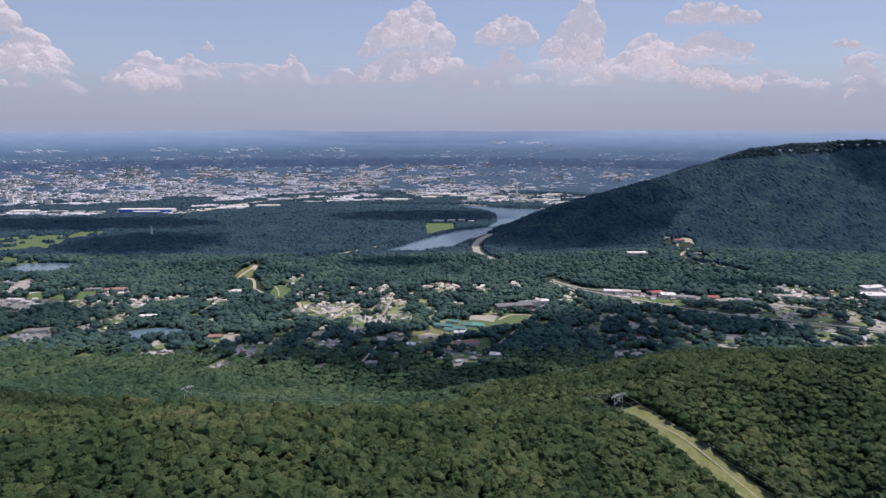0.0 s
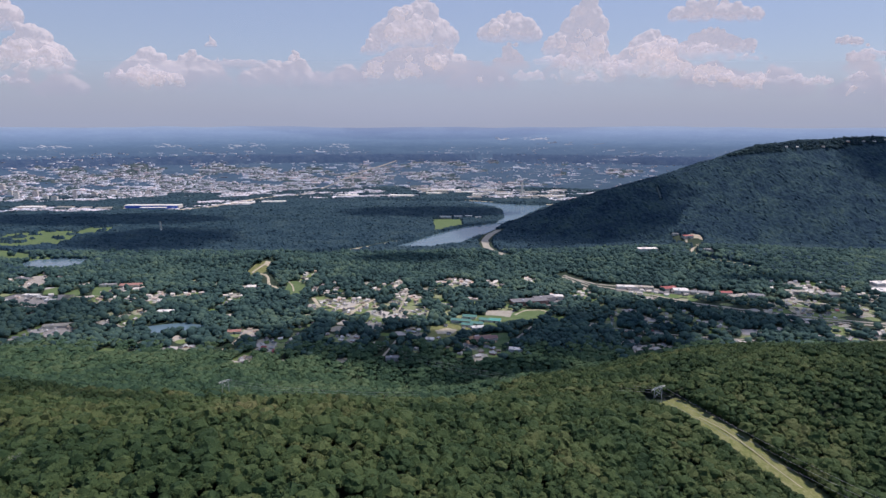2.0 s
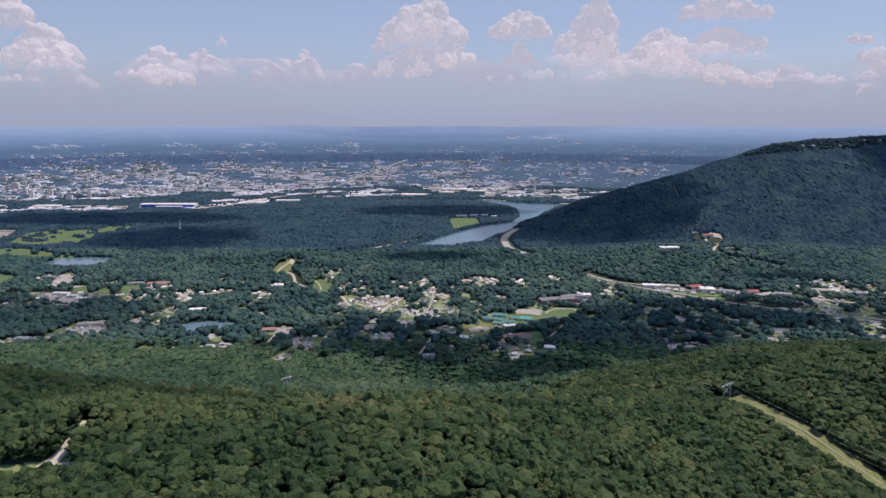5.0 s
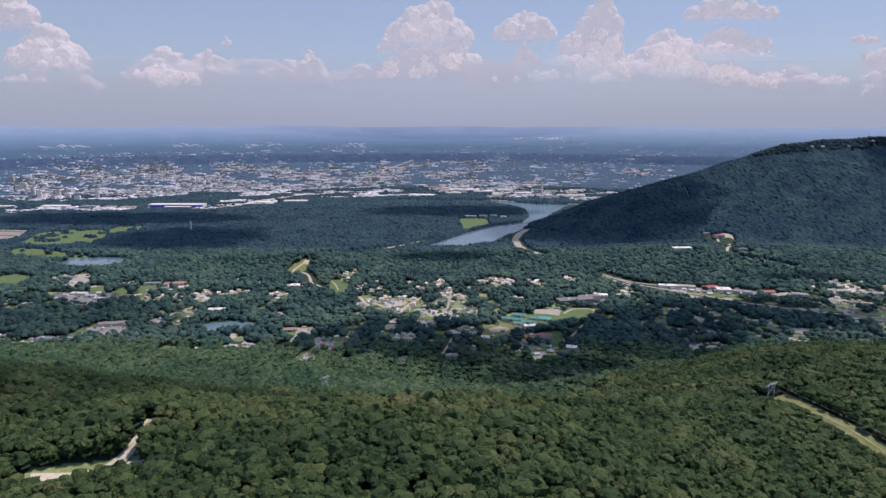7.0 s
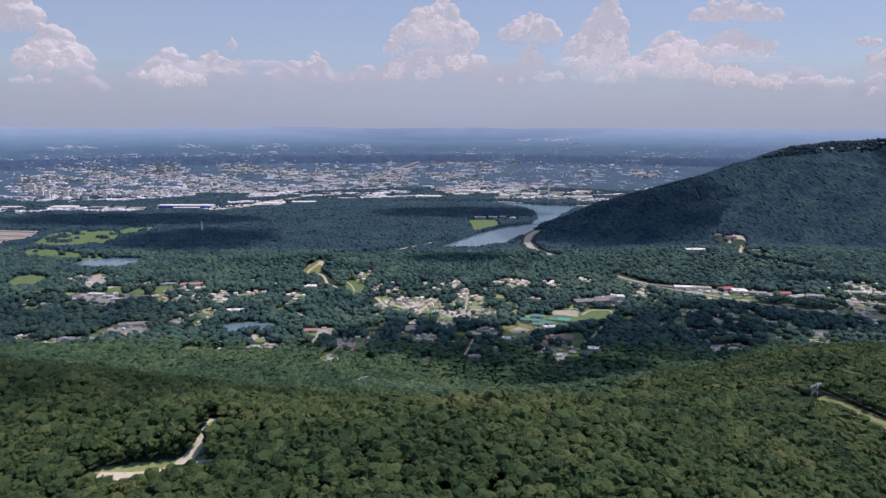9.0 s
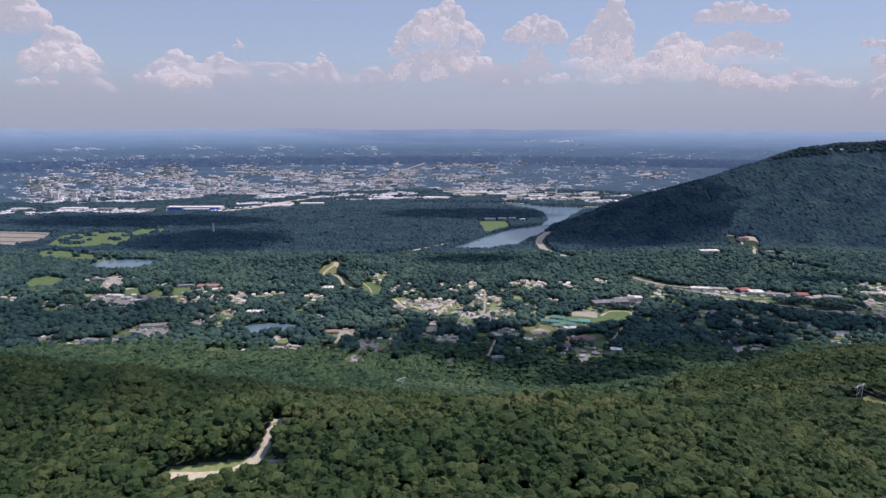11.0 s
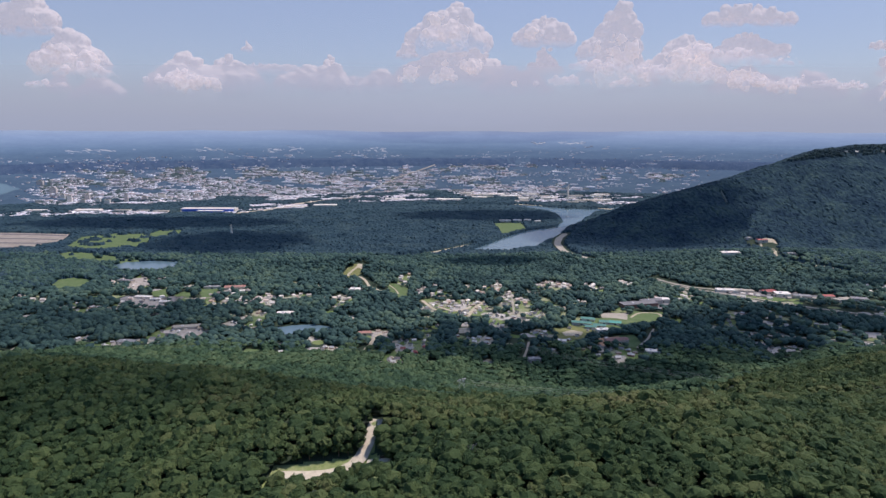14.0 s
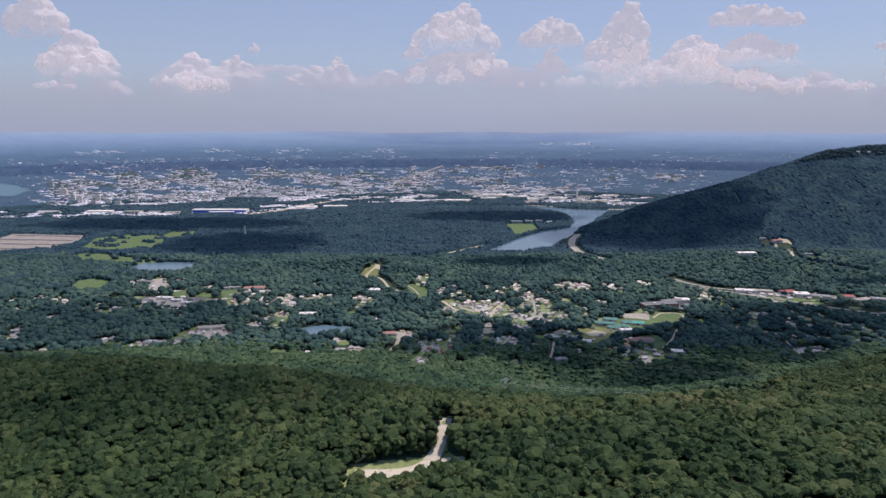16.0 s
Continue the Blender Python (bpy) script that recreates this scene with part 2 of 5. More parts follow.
def mountain(x, y):
    cy, cz = np.interp(x, CREST[:, 0], CREST[:, 1]), np.interp(x, CREST[:, 0], CREST[:, 2])
    front = np.clip((cy - y) / (150 + 1.75 * cz), 0, 1)
    back = np.clip((y - cy - 60) / (120 + 1.6 * cz), 0, 1)
    fall = np.where(y < cy, (1 - front) ** 1.15, 1 - smooth_step(0, 1, back))
    return cz * fall * np.where(x < 180, 0, 1)


HILLS = ((-329, 360, 6, 14, 14), (-346, 320, -7, 32, 20), (60, 1840, 9, 190, 70), (-520, 1760, 8, 120, 60), (760, 1780, 34, 420, 160), (800, 2060, 17, 75, 60), (-520, 1700, 14, 100, 70), (-700, 1750, 12, 260, 80))


def height(x, y):
    x, y = np.asarray(x, float), np.asarray(y, float)
    z = sum(grid_height(x + dx, y + dy) for dx in (-28, 0, 28) for dy in (-28, 0, 28)) / 9
    z = z + smooth_step(20, 120, z) * (rough_noise(x, y, 110, 3) - 0.5) * 12
    z = z + smooth_step(8, 50, z) * (1 - smooth_step(105, 165, z)) * (value_noise(x + 0.5 * y, y * 0.45, 95, 14) - 0.5) * 24
    m = mountain(x, y)
    z = z + m + smooth_step(20, 110, m) * (rough_noise(x, y, 260, 9) - 0.5) * 30
    for hx, hy, hz, sx, sy in HILLS:
        z = z + hz * np.exp(-((x - hx) / sx) ** 2 - ((y - hy) / sy) ** 2)
    d = np.hypot(x - MID[0], y - MID[1])
    s = np.clip((d - RIM0) / (RIM1 - RIM0), 0, 1)
    return z + RIM_Z * s ** 1.25


def polar(angles, radii):
    a, r = np.meshgrid(np.radians(angles), radii)
    x, y = MID[0] + r * np.sin(a), MID[1] + r * np.cos(a)
    n, m = len(radii), len(angles)
    i = (np.arange(n - 1)[:, None] * m + np.arange(m - 1)[None, :]).ravel()
    return x.ravel(), y.ravel(), np.stack([i, i + 1, i + m + 1, i + m], 1)


angles = np.concatenate([np.arange(-180, -52, 4.0), np.arange(-52, 52, 0.4), np.arange(52, 180.1, 4.0)])
radii = np.concatenate([[0.5], np.geomspace(60, RIM0, 190)])
gx, gy, gf = polar(angles, radii)
ground = mesh_object("ground", np.stack([gx, gy, height(gx, gy)], 1), gf[:, ::-1], soil, smooth=True)
tagged(ground, "wooded valley floor and ridges reaching the horizon", "ground", kind="structure")
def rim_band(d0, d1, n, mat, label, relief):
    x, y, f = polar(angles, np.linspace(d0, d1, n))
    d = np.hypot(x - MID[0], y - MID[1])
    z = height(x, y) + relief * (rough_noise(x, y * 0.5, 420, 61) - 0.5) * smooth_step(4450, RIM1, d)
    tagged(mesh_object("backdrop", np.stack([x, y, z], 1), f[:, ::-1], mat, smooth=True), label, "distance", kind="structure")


rim_band(RIM0, RIM1, 100, backdrop_woods, "wooded plain and hills beyond the city, blue haze painted in", 26)


# ---- clearings: fields, roads and water on the valley floor ----
def inside(poly, x, y):
    """Even-odd test of many points against one outline."""
    x, y = np.asarray(x, float), np.asarray(y, float)
    hit = np.zeros(x.shape, bool)
    for (x0, y0), (x1, y1) in zip(poly, poly[1:] + poly[:1]):
        if y0 != y1:
            hit ^= ((y0 > y) != (y1 > y)) & (x < (x1 - x0) * (y - y0) / (y1 - y0) + x0)
    return hit


def near_line(pts, x, y, r):
    x, y = np.asarray(x, float), np.asarray(y, float)
    best = np.full(x.shape, 1e9)
    for (x0, y0), (x1, y1) in zip(pts, pts[1:]):
        l2 = (x1 - x0) ** 2 + (y1 - y0) ** 2
        t = np.clip(((x - x0) * (x1 - x0) + (y - y0) * (y1 - y0)) / l2, 0, 1)
        best = np.minimum(best, np.hypot(x - x0 - t * (x1 - x0), y - y0 - t * (y1 - y0)))
    return best < r


OPEN_POLYS, OPEN_LINES = [], []
yard_paving = material("yard_paving", [(0.3, (0.2, 0.18, 0.14)), (0.5, (0.36, 0.33, 0.27)), (0.7, (0.46, 0.42, 0.36))], 0.12, 0.95, 0.0, 4.0)


def sheet(name, poly, mat, label, category, lift=0.7, clear=True, ragged=6.0, fore=0.0):
    """A flat piece of ground cover with an uneven rim, laid on the terrain; fore carries its near side on behind the trees before it."""
    mid = sum(q[1] for q in poly) / len(poly)
    poly = [(x, y - fore * y) if y < mid else (x, y) for x, y in poly]
    rim = []
    for (x0, y0), (x1, y1) in zip(poly, poly[1:] + poly[:1]):
        n = max(1, int(math.hypot(x1 - x0, y1 - y0) / 18))
        for i in range(n):
            f = i / n
            x, y = x0 + (x1 - x0) * f, y0 + (y1 - y0) * f
            rim.append((x + ragged * (value_noise(x, y, 23, 5) - 0.5) * 2, y + ragged * (value_noise(x, y, 27, 6) - 0.5) * 2))
    bm = bmesh.new()
    vs = [bm.verts.new((x, y, float(height(x, y)) + lift)) for x, y in rim]
    bm.faces.new(vs)
    bmesh.ops.triangulate(bm, faces=bm.faces[:])
    bmesh.ops.recalc_face_normals(bm, faces=bm.faces[:])
    if sum(f.normal.z for f in bm.faces) < 0:
        bmesh.ops.reverse_faces(bm, faces=bm.faces[:])
    if clear:
        OPEN_POLYS.append(poly)
    return tagged(part(name, bm, mat), label, category, kind="structure")


def cover(name, poly, mat, label, category, lift, step=2.0):
    """Ground cover that follows the terrain closely inside an outline."""
    xs, ys = [p[0] for p in poly], [p[1] for p in poly]
    ax, ay = np.arange(min(xs), max(xs), step), np.arange(min(ys), max(ys), step)
    x, y = np.meshgrid(ax, ay)
    n, m = x.shape
    i = (np.arange(n - 1)[:, None] * m + np.arange(m - 1)[None, :]).ravel()
    f = np.stack([i, i + 1, i + m + 1, i + m], 1)
    keep = inside(poly, x.ravel(), y.ravel())
    ob = mesh_object(name, np.stack([x.ravel(), y.ravel(), height(x, y).ravel() + lift], 1), f[keep[f].all(1)], mat, smooth=True)
    OPEN_POLYS.append(poly)
    return tagged(ob, label, category, kind="structure")


def strip(name, pts, width, mat, label, category="road", lift=0.9, clear=None):
    """A ribbon of road draped over the terrain along a smoothed line."""
    p = np.array(pts, float)
    seg = np.concatenate([[0], np.cumsum(np.hypot(*np.diff(p, axis=0).T))])
    s = np.linspace(0, seg[-1], max(3, int(seg[-1] / 8)))
    x, y = np.interp(s, seg, p[:, 0]), np.interp(s, seg, p[:, 1])
    for _ in range(4):
        x[1:-1], y[1:-1] = (x[:-2] + 2 * x[1:-1] + x[2:]) / 4, (y[:-2] + 2 * y[1:-1] + y[2:]) / 4
    tx, ty = np.gradient(x), np.gradient(y)
    n = np.hypot(tx, ty)
    w = width / 2 * (1 + 0.2 * (value_noise(x, y, 15, 8) - 0.5))
    lx, ly, rx, ry = x - ty / n * w, y + tx / n * w, x + ty / n * w, y - tx / n * w
    v = np.concatenate([np.stack([lx, ly, height(lx, ly) + lift], 1), np.stack([rx, ry, height(rx, ry) + lift], 1)])
    k = len(x)
    i = np.arange(k - 1)
    ob = mesh_object(name, v, np.stack([i + k, i + k + 1, i + 1, i], 1), mat, smooth=True)
    OPEN_LINES.append((list(zip(x.tolist(), y.tolist())), width / 2 + 4 if clear is None else clear))
    return tagged(ob, label, category, kind="structure")


RIVER = [(-206, 1986), (-76, 1988), (33, 2067), (108, 2221), (197, 2412), (341, 2720), (453, 2965), (700, 3120), (640, 3170), (465, 3060), (336, 3100), (177, 3210), (2, 3235),
         (-400, 3255), (-400, 3235), (0, 3190), (111, 3125), (198, 3010), (246, 2883), (234, 2668), (175, 2496), (52, 2410), (-44, 2267), (-150, 2076)]
sheet("water", RIVER, water_mat, "wide grey-blue river bending between wooded banks", "river", 0.8, ragged=3)
sheet("water", [(-1262, 1763), (-1244, 1806), (-1158, 1822), (-1074, 1814), (-1056, 1748), (-1103, 1708), (-1171, 1714)], water_mat, "small dark lake among woods", "lake", 0.8, fore=0.022)
sheet("water", [(-638, 1180), (-603, 1199), (-559, 1207), (-514, 1192), (-509, 1162), (-556, 1152), (-603, 1152)], water_mat, "narrow dark pond beside houses", "pond", 0.8, fore=0.004)
sheet("water", [(-2950, 3300), (-2734, 3330), (-2663, 3342), (-2569, 3321), (-2604, 3213), (-2800, 3150)], water_mat, "broad pale lake beyond the city", "lake", 2.0)
GOLF = ([(-1562, 2092), (-1627, 2238), (-1545, 2313), (-1395, 2302), (-1292, 2095), (-1382, 2063), (-1465, 2042)], [(-1527, 1936), (-1491, 1964), (-1367, 1912), (-1216, 1890), (-1201, 1830), (-1348, 1842), (-1456, 1875)],
        [(-1408, 2328), (-1407, 2391), (-1311, 2400), (-1285, 2329), (-1345, 2278)])
FAIRWAYS = []
for poly in GOLF:
    sheet("golf_course", poly, grass, "bright mown golf fairways between tree belts", "grass", clear=True, ragged=14, fore=0.028)
    FAIRWAYS.append(OPEN_POLYS[-1])
for poly in ([(-1286, 1530), (-1313, 1584), (-1285, 1609), (-1226, 1584), (-1189, 1519), (-1235, 1501)], [(-1007, 1470), (-988, 1496), (-929, 1422), (-925, 1380), (-957, 1404)], [(-937, 1434), (-928, 1476), (-893, 1438), (-880, 1390), (-907, 1390)],
             [(-899, 1498), (-856, 1520), (-830, 1465), (-840, 1415), (-867, 1435)], [(-693, 1234), (-694, 1266), (-664, 1262), (-654, 1230), (-677, 1219)], [(-650, 1044), (-644, 1064), (-618, 1058), (-601, 1030), (-620, 1012), (-638, 1018)],
             [(-433, 1536), (-420, 1556), (-373, 1504), (-366, 1420), (-396, 1434), (-416, 1475)], [(34, 1112), (50, 1138), (88, 1148), (96, 1125), (70, 1095)], [(-76, 2600), (44, 2601), (48, 2495), (-62, 2355)]):
    sheet("field", poly, grass, "light green mown field edged by trees", "field", fore=0.022)
strip("path", [(-430, 1542), (-410, 1502), (-395, 1448)], 3, dirt, "pale path across a green field", "path", 1.2, clear=2)
tan_paving = material("tan_paving", [(0.3, (0.2, 0.17, 0.125)), (0.5, (0.3, 0.265, 0.21)), (0.7, (0.38, 0.35, 0.3))], 0.03, 0.95, 0.0, 5.0)
sheet("apron", [(-1993, 2333), (-1701, 2299), (-1625, 2125), (-1679, 2030), (-1800, 1960), (-1950, 2020)], tan_paving, "pale tan paved yard at the edge of woods", "yard")
for q in range(4):
    strip("pavement", [(-1960, 2290 - q * 85), (-1800, 2280 - q * 85), (-1690 + q * 12, 2255 - q * 75)], 16, asphalt, "grey paved lane across the tan yard", "pavement", 1.2)
sheet("clearing", [(-562, 1618), (-556, 1676), (-520, 1700), (-506, 1640), (-540, 1590)], dry_grass, "bare hilltop clearing with pale soil", "clearing")
sheet("bare_soil", [(-532, 1668), (-527, 1694), (-514, 1697), (-513, 1662)], dirt, "bare pale soil on the hilltop", "yard", 1.0)
strip("hill_road", [(-517, 1692), (-535, 1660), (-551, 1618), (-507, 1612), (-491, 1576), (-473, 1511), (-452, 1493), (-437, 1470)], 7, dirt, "pale dirt road winding down a hill", clear=18)
strip("river_road", [(180, 2330), (140, 2235), (112, 2120), (110, 2000), (125, 1890), (150, 1820)], 24, concrete, "pale two-lane highway curving along the river", clear=24)
strip("shore_road", [(-560, 1850), (-441, 1885), (-335, 1950), (-270, 2020), (-190, 2110)], 11, dirt, "pale track along the river shore", clear=20)
for off in (-8, 8):
    strip("highway", [(x + off * 0.5, y + off) for x, y in ((285, 1600), (332, 1508), (411, 1443), (481, 1388), (534, 1340), (620, 1288), (720, 1245), (900, 1173))], 7.5, concrete, "pale carriageway of the highway through the town", clear=22)
strip("highway", [(292, 1592), (352, 1520), (450, 1475), (560, 1440), (700, 1395), (860, 1330)], 8, concrete, "pale frontage road beside the highway", clear=17)
strip("ramp", [(295, 1570), (315, 1490), (318, 1440), (335, 1400)], 10, concrete, "curved highway ramp")
for pts in ([(-131, 1286), (-124, 1366), (-119, 1477)], [(-227, 1079), (-215, 1104), (-201, 1140)], [(-144, 1019), (-131, 1062), (-122, 1104)], [(75, 1074), (107, 1116), (142, 1184)], [(-900, 1400), (-780, 1420), (-640, 1400), (-520, 1430)],
            [(300, 1180), (420, 1130), (560, 1100), (700, 1060)], [(-330, 1420), (-240, 1440), (-120, 1470), (60, 1460), (180, 1440)]):
    strip("street", pts, 4.4, concrete, "pale narrow street between houses and trees", lift=1.1, clear=8)
strip("street", [(-434, 1035), (-423, 1078), (-418, 1122), (-408, 1150)], 8, dirt, "broad pale street climbing between trees", lift=1.1, clear=10)
for pts in ([(-336, 1390), (-306, 1315), (-276, 1270)], [(-232, 1268), (-211, 1342), (-182, 1394)], [(-300, 1340), (-262, 1300), (-238, 1310), (-222, 1345)]):
    strip("street", pts, 8, dirt, "pale bare street through closely built homes", lift=1.1, clear=9)
for poly in ([(-424, 1115), (-428, 1162), (-395, 1166), (-394, 1129)], [(-528, 1036), (-524, 1056), (-480, 1048), (-472, 1037)], [(-906, 1072), (-911, 1100), (-882, 1094), (-867, 1063), (-876, 1051)], [(-802, 1146), (-814, 1192), (-775, 1196), (-764, 1167), (-776, 1139)],
             [(-1031, 1388), (-1019, 1423), (-946, 1398), (-907, 1337), (-963, 1346)], [(498, 1065), (538, 1099), (550, 1084), (515, 1051)], [(-1079, 1500), (-1123, 1600), (-1094, 1610), (-1051, 1561), (-1047, 1496)]):
    sheet("yard", poly, yard_paving, "bare pale yards and drives among houses", "yard", 0.8, fore=0.018)
worn_asphalt = plain("worn_asphalt", (0.19, 0.185, 0.175))
sheet("school_ground", [(0, 1195), (10, 1250), (100, 1270), (118, 1225), (80, 1180), (40, 1165)], grass, "school lawn with trimmed edges", "lawn", 0.6)
sheet("school_yard", [(55, 1262), (62, 1296), (125, 1294), (110, 1246)], concrete, "pale paved school yard", "yard", 0.9)
sheet("sports_field", [(108, 1264), (142, 1308), (200, 1304), (190, 1249), (141, 1200), (102, 1205)], grass, "oval green sports field", "field", 0.8)
strip("running_track", [(118, 1260), (145, 1297), (192, 1296), (184, 1252)], 5, dirt, "worn pale running track round the oval", "track", 1.2, clear=4)
sheet("ball_field", [(-60, 1185), (-24, 1200), (22, 1170), (-5, 1118), (-65, 1118)], dry_grass, "worn ball field with sandy infield", "field", 0.9)
sheet("infield", [(-52, 1158), (-30, 1172), (-5, 1160), (-15, 1140), (-48, 1140)], dirt, "sandy infield of the ball field", "field", 1.4)
sheet("ball_field", [(14, 1128), (57, 1134), (62, 1096), (9, 1080)], clay, "reddish clay infield", "field", 0.9)
for poly in ([(118, 1330), (230, 1330), (245, 1400), (140, 1390)], [(380, 1460), (640, 1400), (650, 1440), (400, 1500)], [(-1060, 1375), (-900, 1375), (-905, 1420), (-1050, 1425)],
             [(1010, 1450), (1200, 1430), (1190, 1490), (1020, 1510)]):
    sheet("parking_lot", poly, worn_asphalt, "worn grey paved parking lot", "parking lot", 0.7)

# the ridge in front: dirt road with its clearing, and the mown cut below the power line
DIRT = [(-329, 360), (-331, 354), (-332, 347), (-332, 336), (-333, 328), (-341, 322), (-356, 318), (-372, 317), (-385, 318)]
GLADE = [(-326, 361), (-334, 361), (-337, 342), (-340, 336), (-354, 333), (-372, 331), (-390, 329), (-394, 304), (-366, 301), (-348, 304), (-328, 307), (-315, 312), (-314, 324), (-322, 331), (-327, 338), (-327, 348)]
meadow = material("bright_meadow", [(0.3, (0.144, 0.200, 0.054)), (0.5, (0.228, 0.275, 0.096)), (0.7, (0.336, 0.350, 0.168))], 0.1, 0.95, 0.1, 6.0)
cover("lawn", GLADE, meadow, "short green grass beside the gravel road", "grass", 0.2)
strip("dirt_road", DIRT, 8.2, gravel, "pale gravel road bending through a forest clearing", lift=1.1, clear=5.8)
strip("dirt_road", [(-332, 328), (-326, 327), (-321, 326), (-317, 326)], 4.2, gravel, "pale gravel spur off the forest road", lift=1.25, clear=2)
CUT = [(156, 509), (163, 498), (180, 470), (199, 441), (213, 420), (227, 400), (262, 350), (300, 296)]
strip("power_line_cut", CUT, 42, dry_grass, "mown grassy power line cut with worn track", "grass", 1.4, clear=19)
path_soil = plain("path_soil", (0.36, 0.33, 0.21))
strip("worn_track", [(180, 482), (190, 467), (202, 449), (213, 433), (226, 414), (247, 381), (277, 338)], 1.1, path_soil, "worn dirt track along the grassy cut", "track", 1.9, clear=1)


# ---- town ----
def in_view(x, y, margin=12):
    """The wedge of country that lies ahead of the whole path."""
    left = np.degrees(np.arctan2(x + 331, y + 29))
    right = np.degrees(np.arctan2(x, y))
    return (left > -36 - margin * 0.3) & (right < 36 + margin * 0.3)


def town_density(x, y):
    """How built-up the valley is at a place, 0 to 1."""
    d = np.exp(-((x + 250) / 190) ** 2 - ((y - 1380) / 95) ** 2) + 0.8 * np.exp(-((x + 110) / 110) ** 2 - ((y - 1350) / 140) ** 2)
    d = d + 0.9 * np.exp(-((x + 900) / 260) ** 2 - ((y - 1400) / 110) ** 2) + 0.5 * np.exp(-((x + 760) / 260) ** 2 - ((y - 1230) / 80) ** 2)
    d = d + 0.8 * np.exp(-((x - 560) / 300) ** 2 - ((y - 1380) / 90) ** 2) + 0.7 * np.exp(-((x - 900) / 260) ** 2 - ((y - 1250) / 170) ** 2)
    d = d + 0.45 * np.exp(-((x - 400) / 330) ** 2 - ((y - 1180) / 110) ** 2) + 0.4 * np.exp(-((x + 250) / 420) ** 2 - ((y - 1100) / 110) ** 2)
    d = d + 0.5 * np.exp(-((x + 1250) / 200) ** 2 - ((y - 1350) / 120) ** 2)
    return np.clip(d * (0.4 + 1.2 * value_noise(x, y, 70, 21)), 0, 1)


def gable(w, d, wall, ridge, eave=0.5):
    """Roof solid of a small house: two slopes with eaves."""
    bm = bmesh.new()
    x, y = w / 2 + eave, d / 2 + eave
    lo = [bm.verts.new(p) for p in ((-x, -y, wall - 0.15), (x, -y, wall - 0.15), (x, y, wall - 0.15), (-x, y, wall - 0.15))]
    hi = [bm.verts.new(p) for p in ((-x, 0, ridge), (x, 0, ridge))]
    for f in ((lo[0], lo[1], hi[1], hi[0]), (lo[2], lo[3], hi[0], hi[1]), (lo[1], lo[2], hi[1]), (lo[3], lo[0], hi[0]), (lo[3], lo[2], lo[1], lo[0])):
        bm.faces.new(f)
    return bm


def gabled_walls(w, d, wall, ridge):
    bm = bmesh.new()
    x, y = w / 2, d / 2
    a = [bm.verts.new(p) for p in ((-x, -y, -2), (x, -y, -2), (x, y, -2), (-x, y, -2))]
    b = [bm.verts.new(p) for p in ((-x, -y, wall), (x, -y, wall), (x, y, wall), (-x, y, wall))]
    for i in range(4):
        bm.faces.new((a[i], a[(i + 1) % 4], b[(i + 1) % 4], b[i]))
    return bm


def house(w, d, wall, ridge, roof_mat, wall_mat, label, wing):
    top = new("house")
    walls = part("wall", gabled_walls(w, d, wall, ridge), wall_mat, top)
    cap = part("roof", gable(w, d, wall, ridge), roof_mat, top)
    part("chimney", box_bm(w * 0.22, -0.5, wall, w * 0.22 + 1, 0.5, ridge + 0.9), brick_red, cap)
    for s in (-1, 1):
        part("window", box_bm(s * w * 0.25 - 0.8, -d / 2 - 0.06, 1.0, s * w * 0.25 + 0.8, -d / 2 + 0.04, 2.3), asphalt, walls, "dark window panes")
    part("door", box_bm(-0.55, -d / 2 - 0.07, 0, 0.55, -d / 2 + 0.04, 2.1), brick_red, walls, "dark front door")
    if wing:
        bm = gable(d * 0.8, d * 0.7, wall * 0.9, ridge * 0.85)
        bmesh.ops.transform(bm, matrix=pose(w * 0.2, -d * 0.55, 0, 0, 0, 90), verts=bm.verts[:])
        part("wing_roof", bm, roof_mat, top)
        part("wing_wall", box_bm(w * 0.2 - d * 0.33, -d * 0.92, -2, w * 0.2 + d * 0.33, -d * 0.3, wall * 0.9 - 0.15), wall_mat, top)
    return tagged(top, label, "house", "houses of the valley town")


grey_roof, dark_roof, tan_roof, pale_roof = plain("grey_shingle", (0.24, 0.24, 0.225)), plain("dark_shingle", (0.12, 0.12, 0.115)), plain("tan_shingle", (0.38, 0.33, 0.24)), plain("pale_shingle", (0.46, 0.45, 0.4))
tan_wall = plain("tan_siding", (0.6, 0.53, 0.43))
HOUSES = [house(12, 8, 3.4, 6.6, pale_roof, wall_paint, "white house with a pale grey roof", True),
          house(14, 9, 3.4, 6.4, grey_roof, wall_paint, "long white house with a grey roof", False),
          house(12, 9, 5.6, 9.0, dark_roof, wall_paint, "two-storey white house with a dark roof", False),
          house(15, 9, 3.2, 6.0, tan_roof, brick_red, "brick house with a tan roof", True),
          house(13, 9, 3.4, 6.2, white_roof, tan_wall, "tan house with a bright metal roof", False),
          house(13, 9, 3.4, 6.8, red_roof, tan_wall, "tan house with a faded red roof", False),
          house(15, 10, 3.6, 6.6, pale_roof, brick_red, "large brick house with a pale roof", True)]
rng = np.random.RandomState(17)
# neighbourhoods of the valley: centre, half widths, number of houses
QUARTERS = ((-1090, 1573, 75, 69, 11), (-975, 1379, 50, 36, 6), (-1085, 1336, 74, 37, 9), (-791, 1488, 27, 24, 4), (-700, 1395, 33, 47, 9), (-814, 1394, 51, 49, 14), (-696, 1242, 42, 51, 9), (-798, 1160, 46, 37, 12))
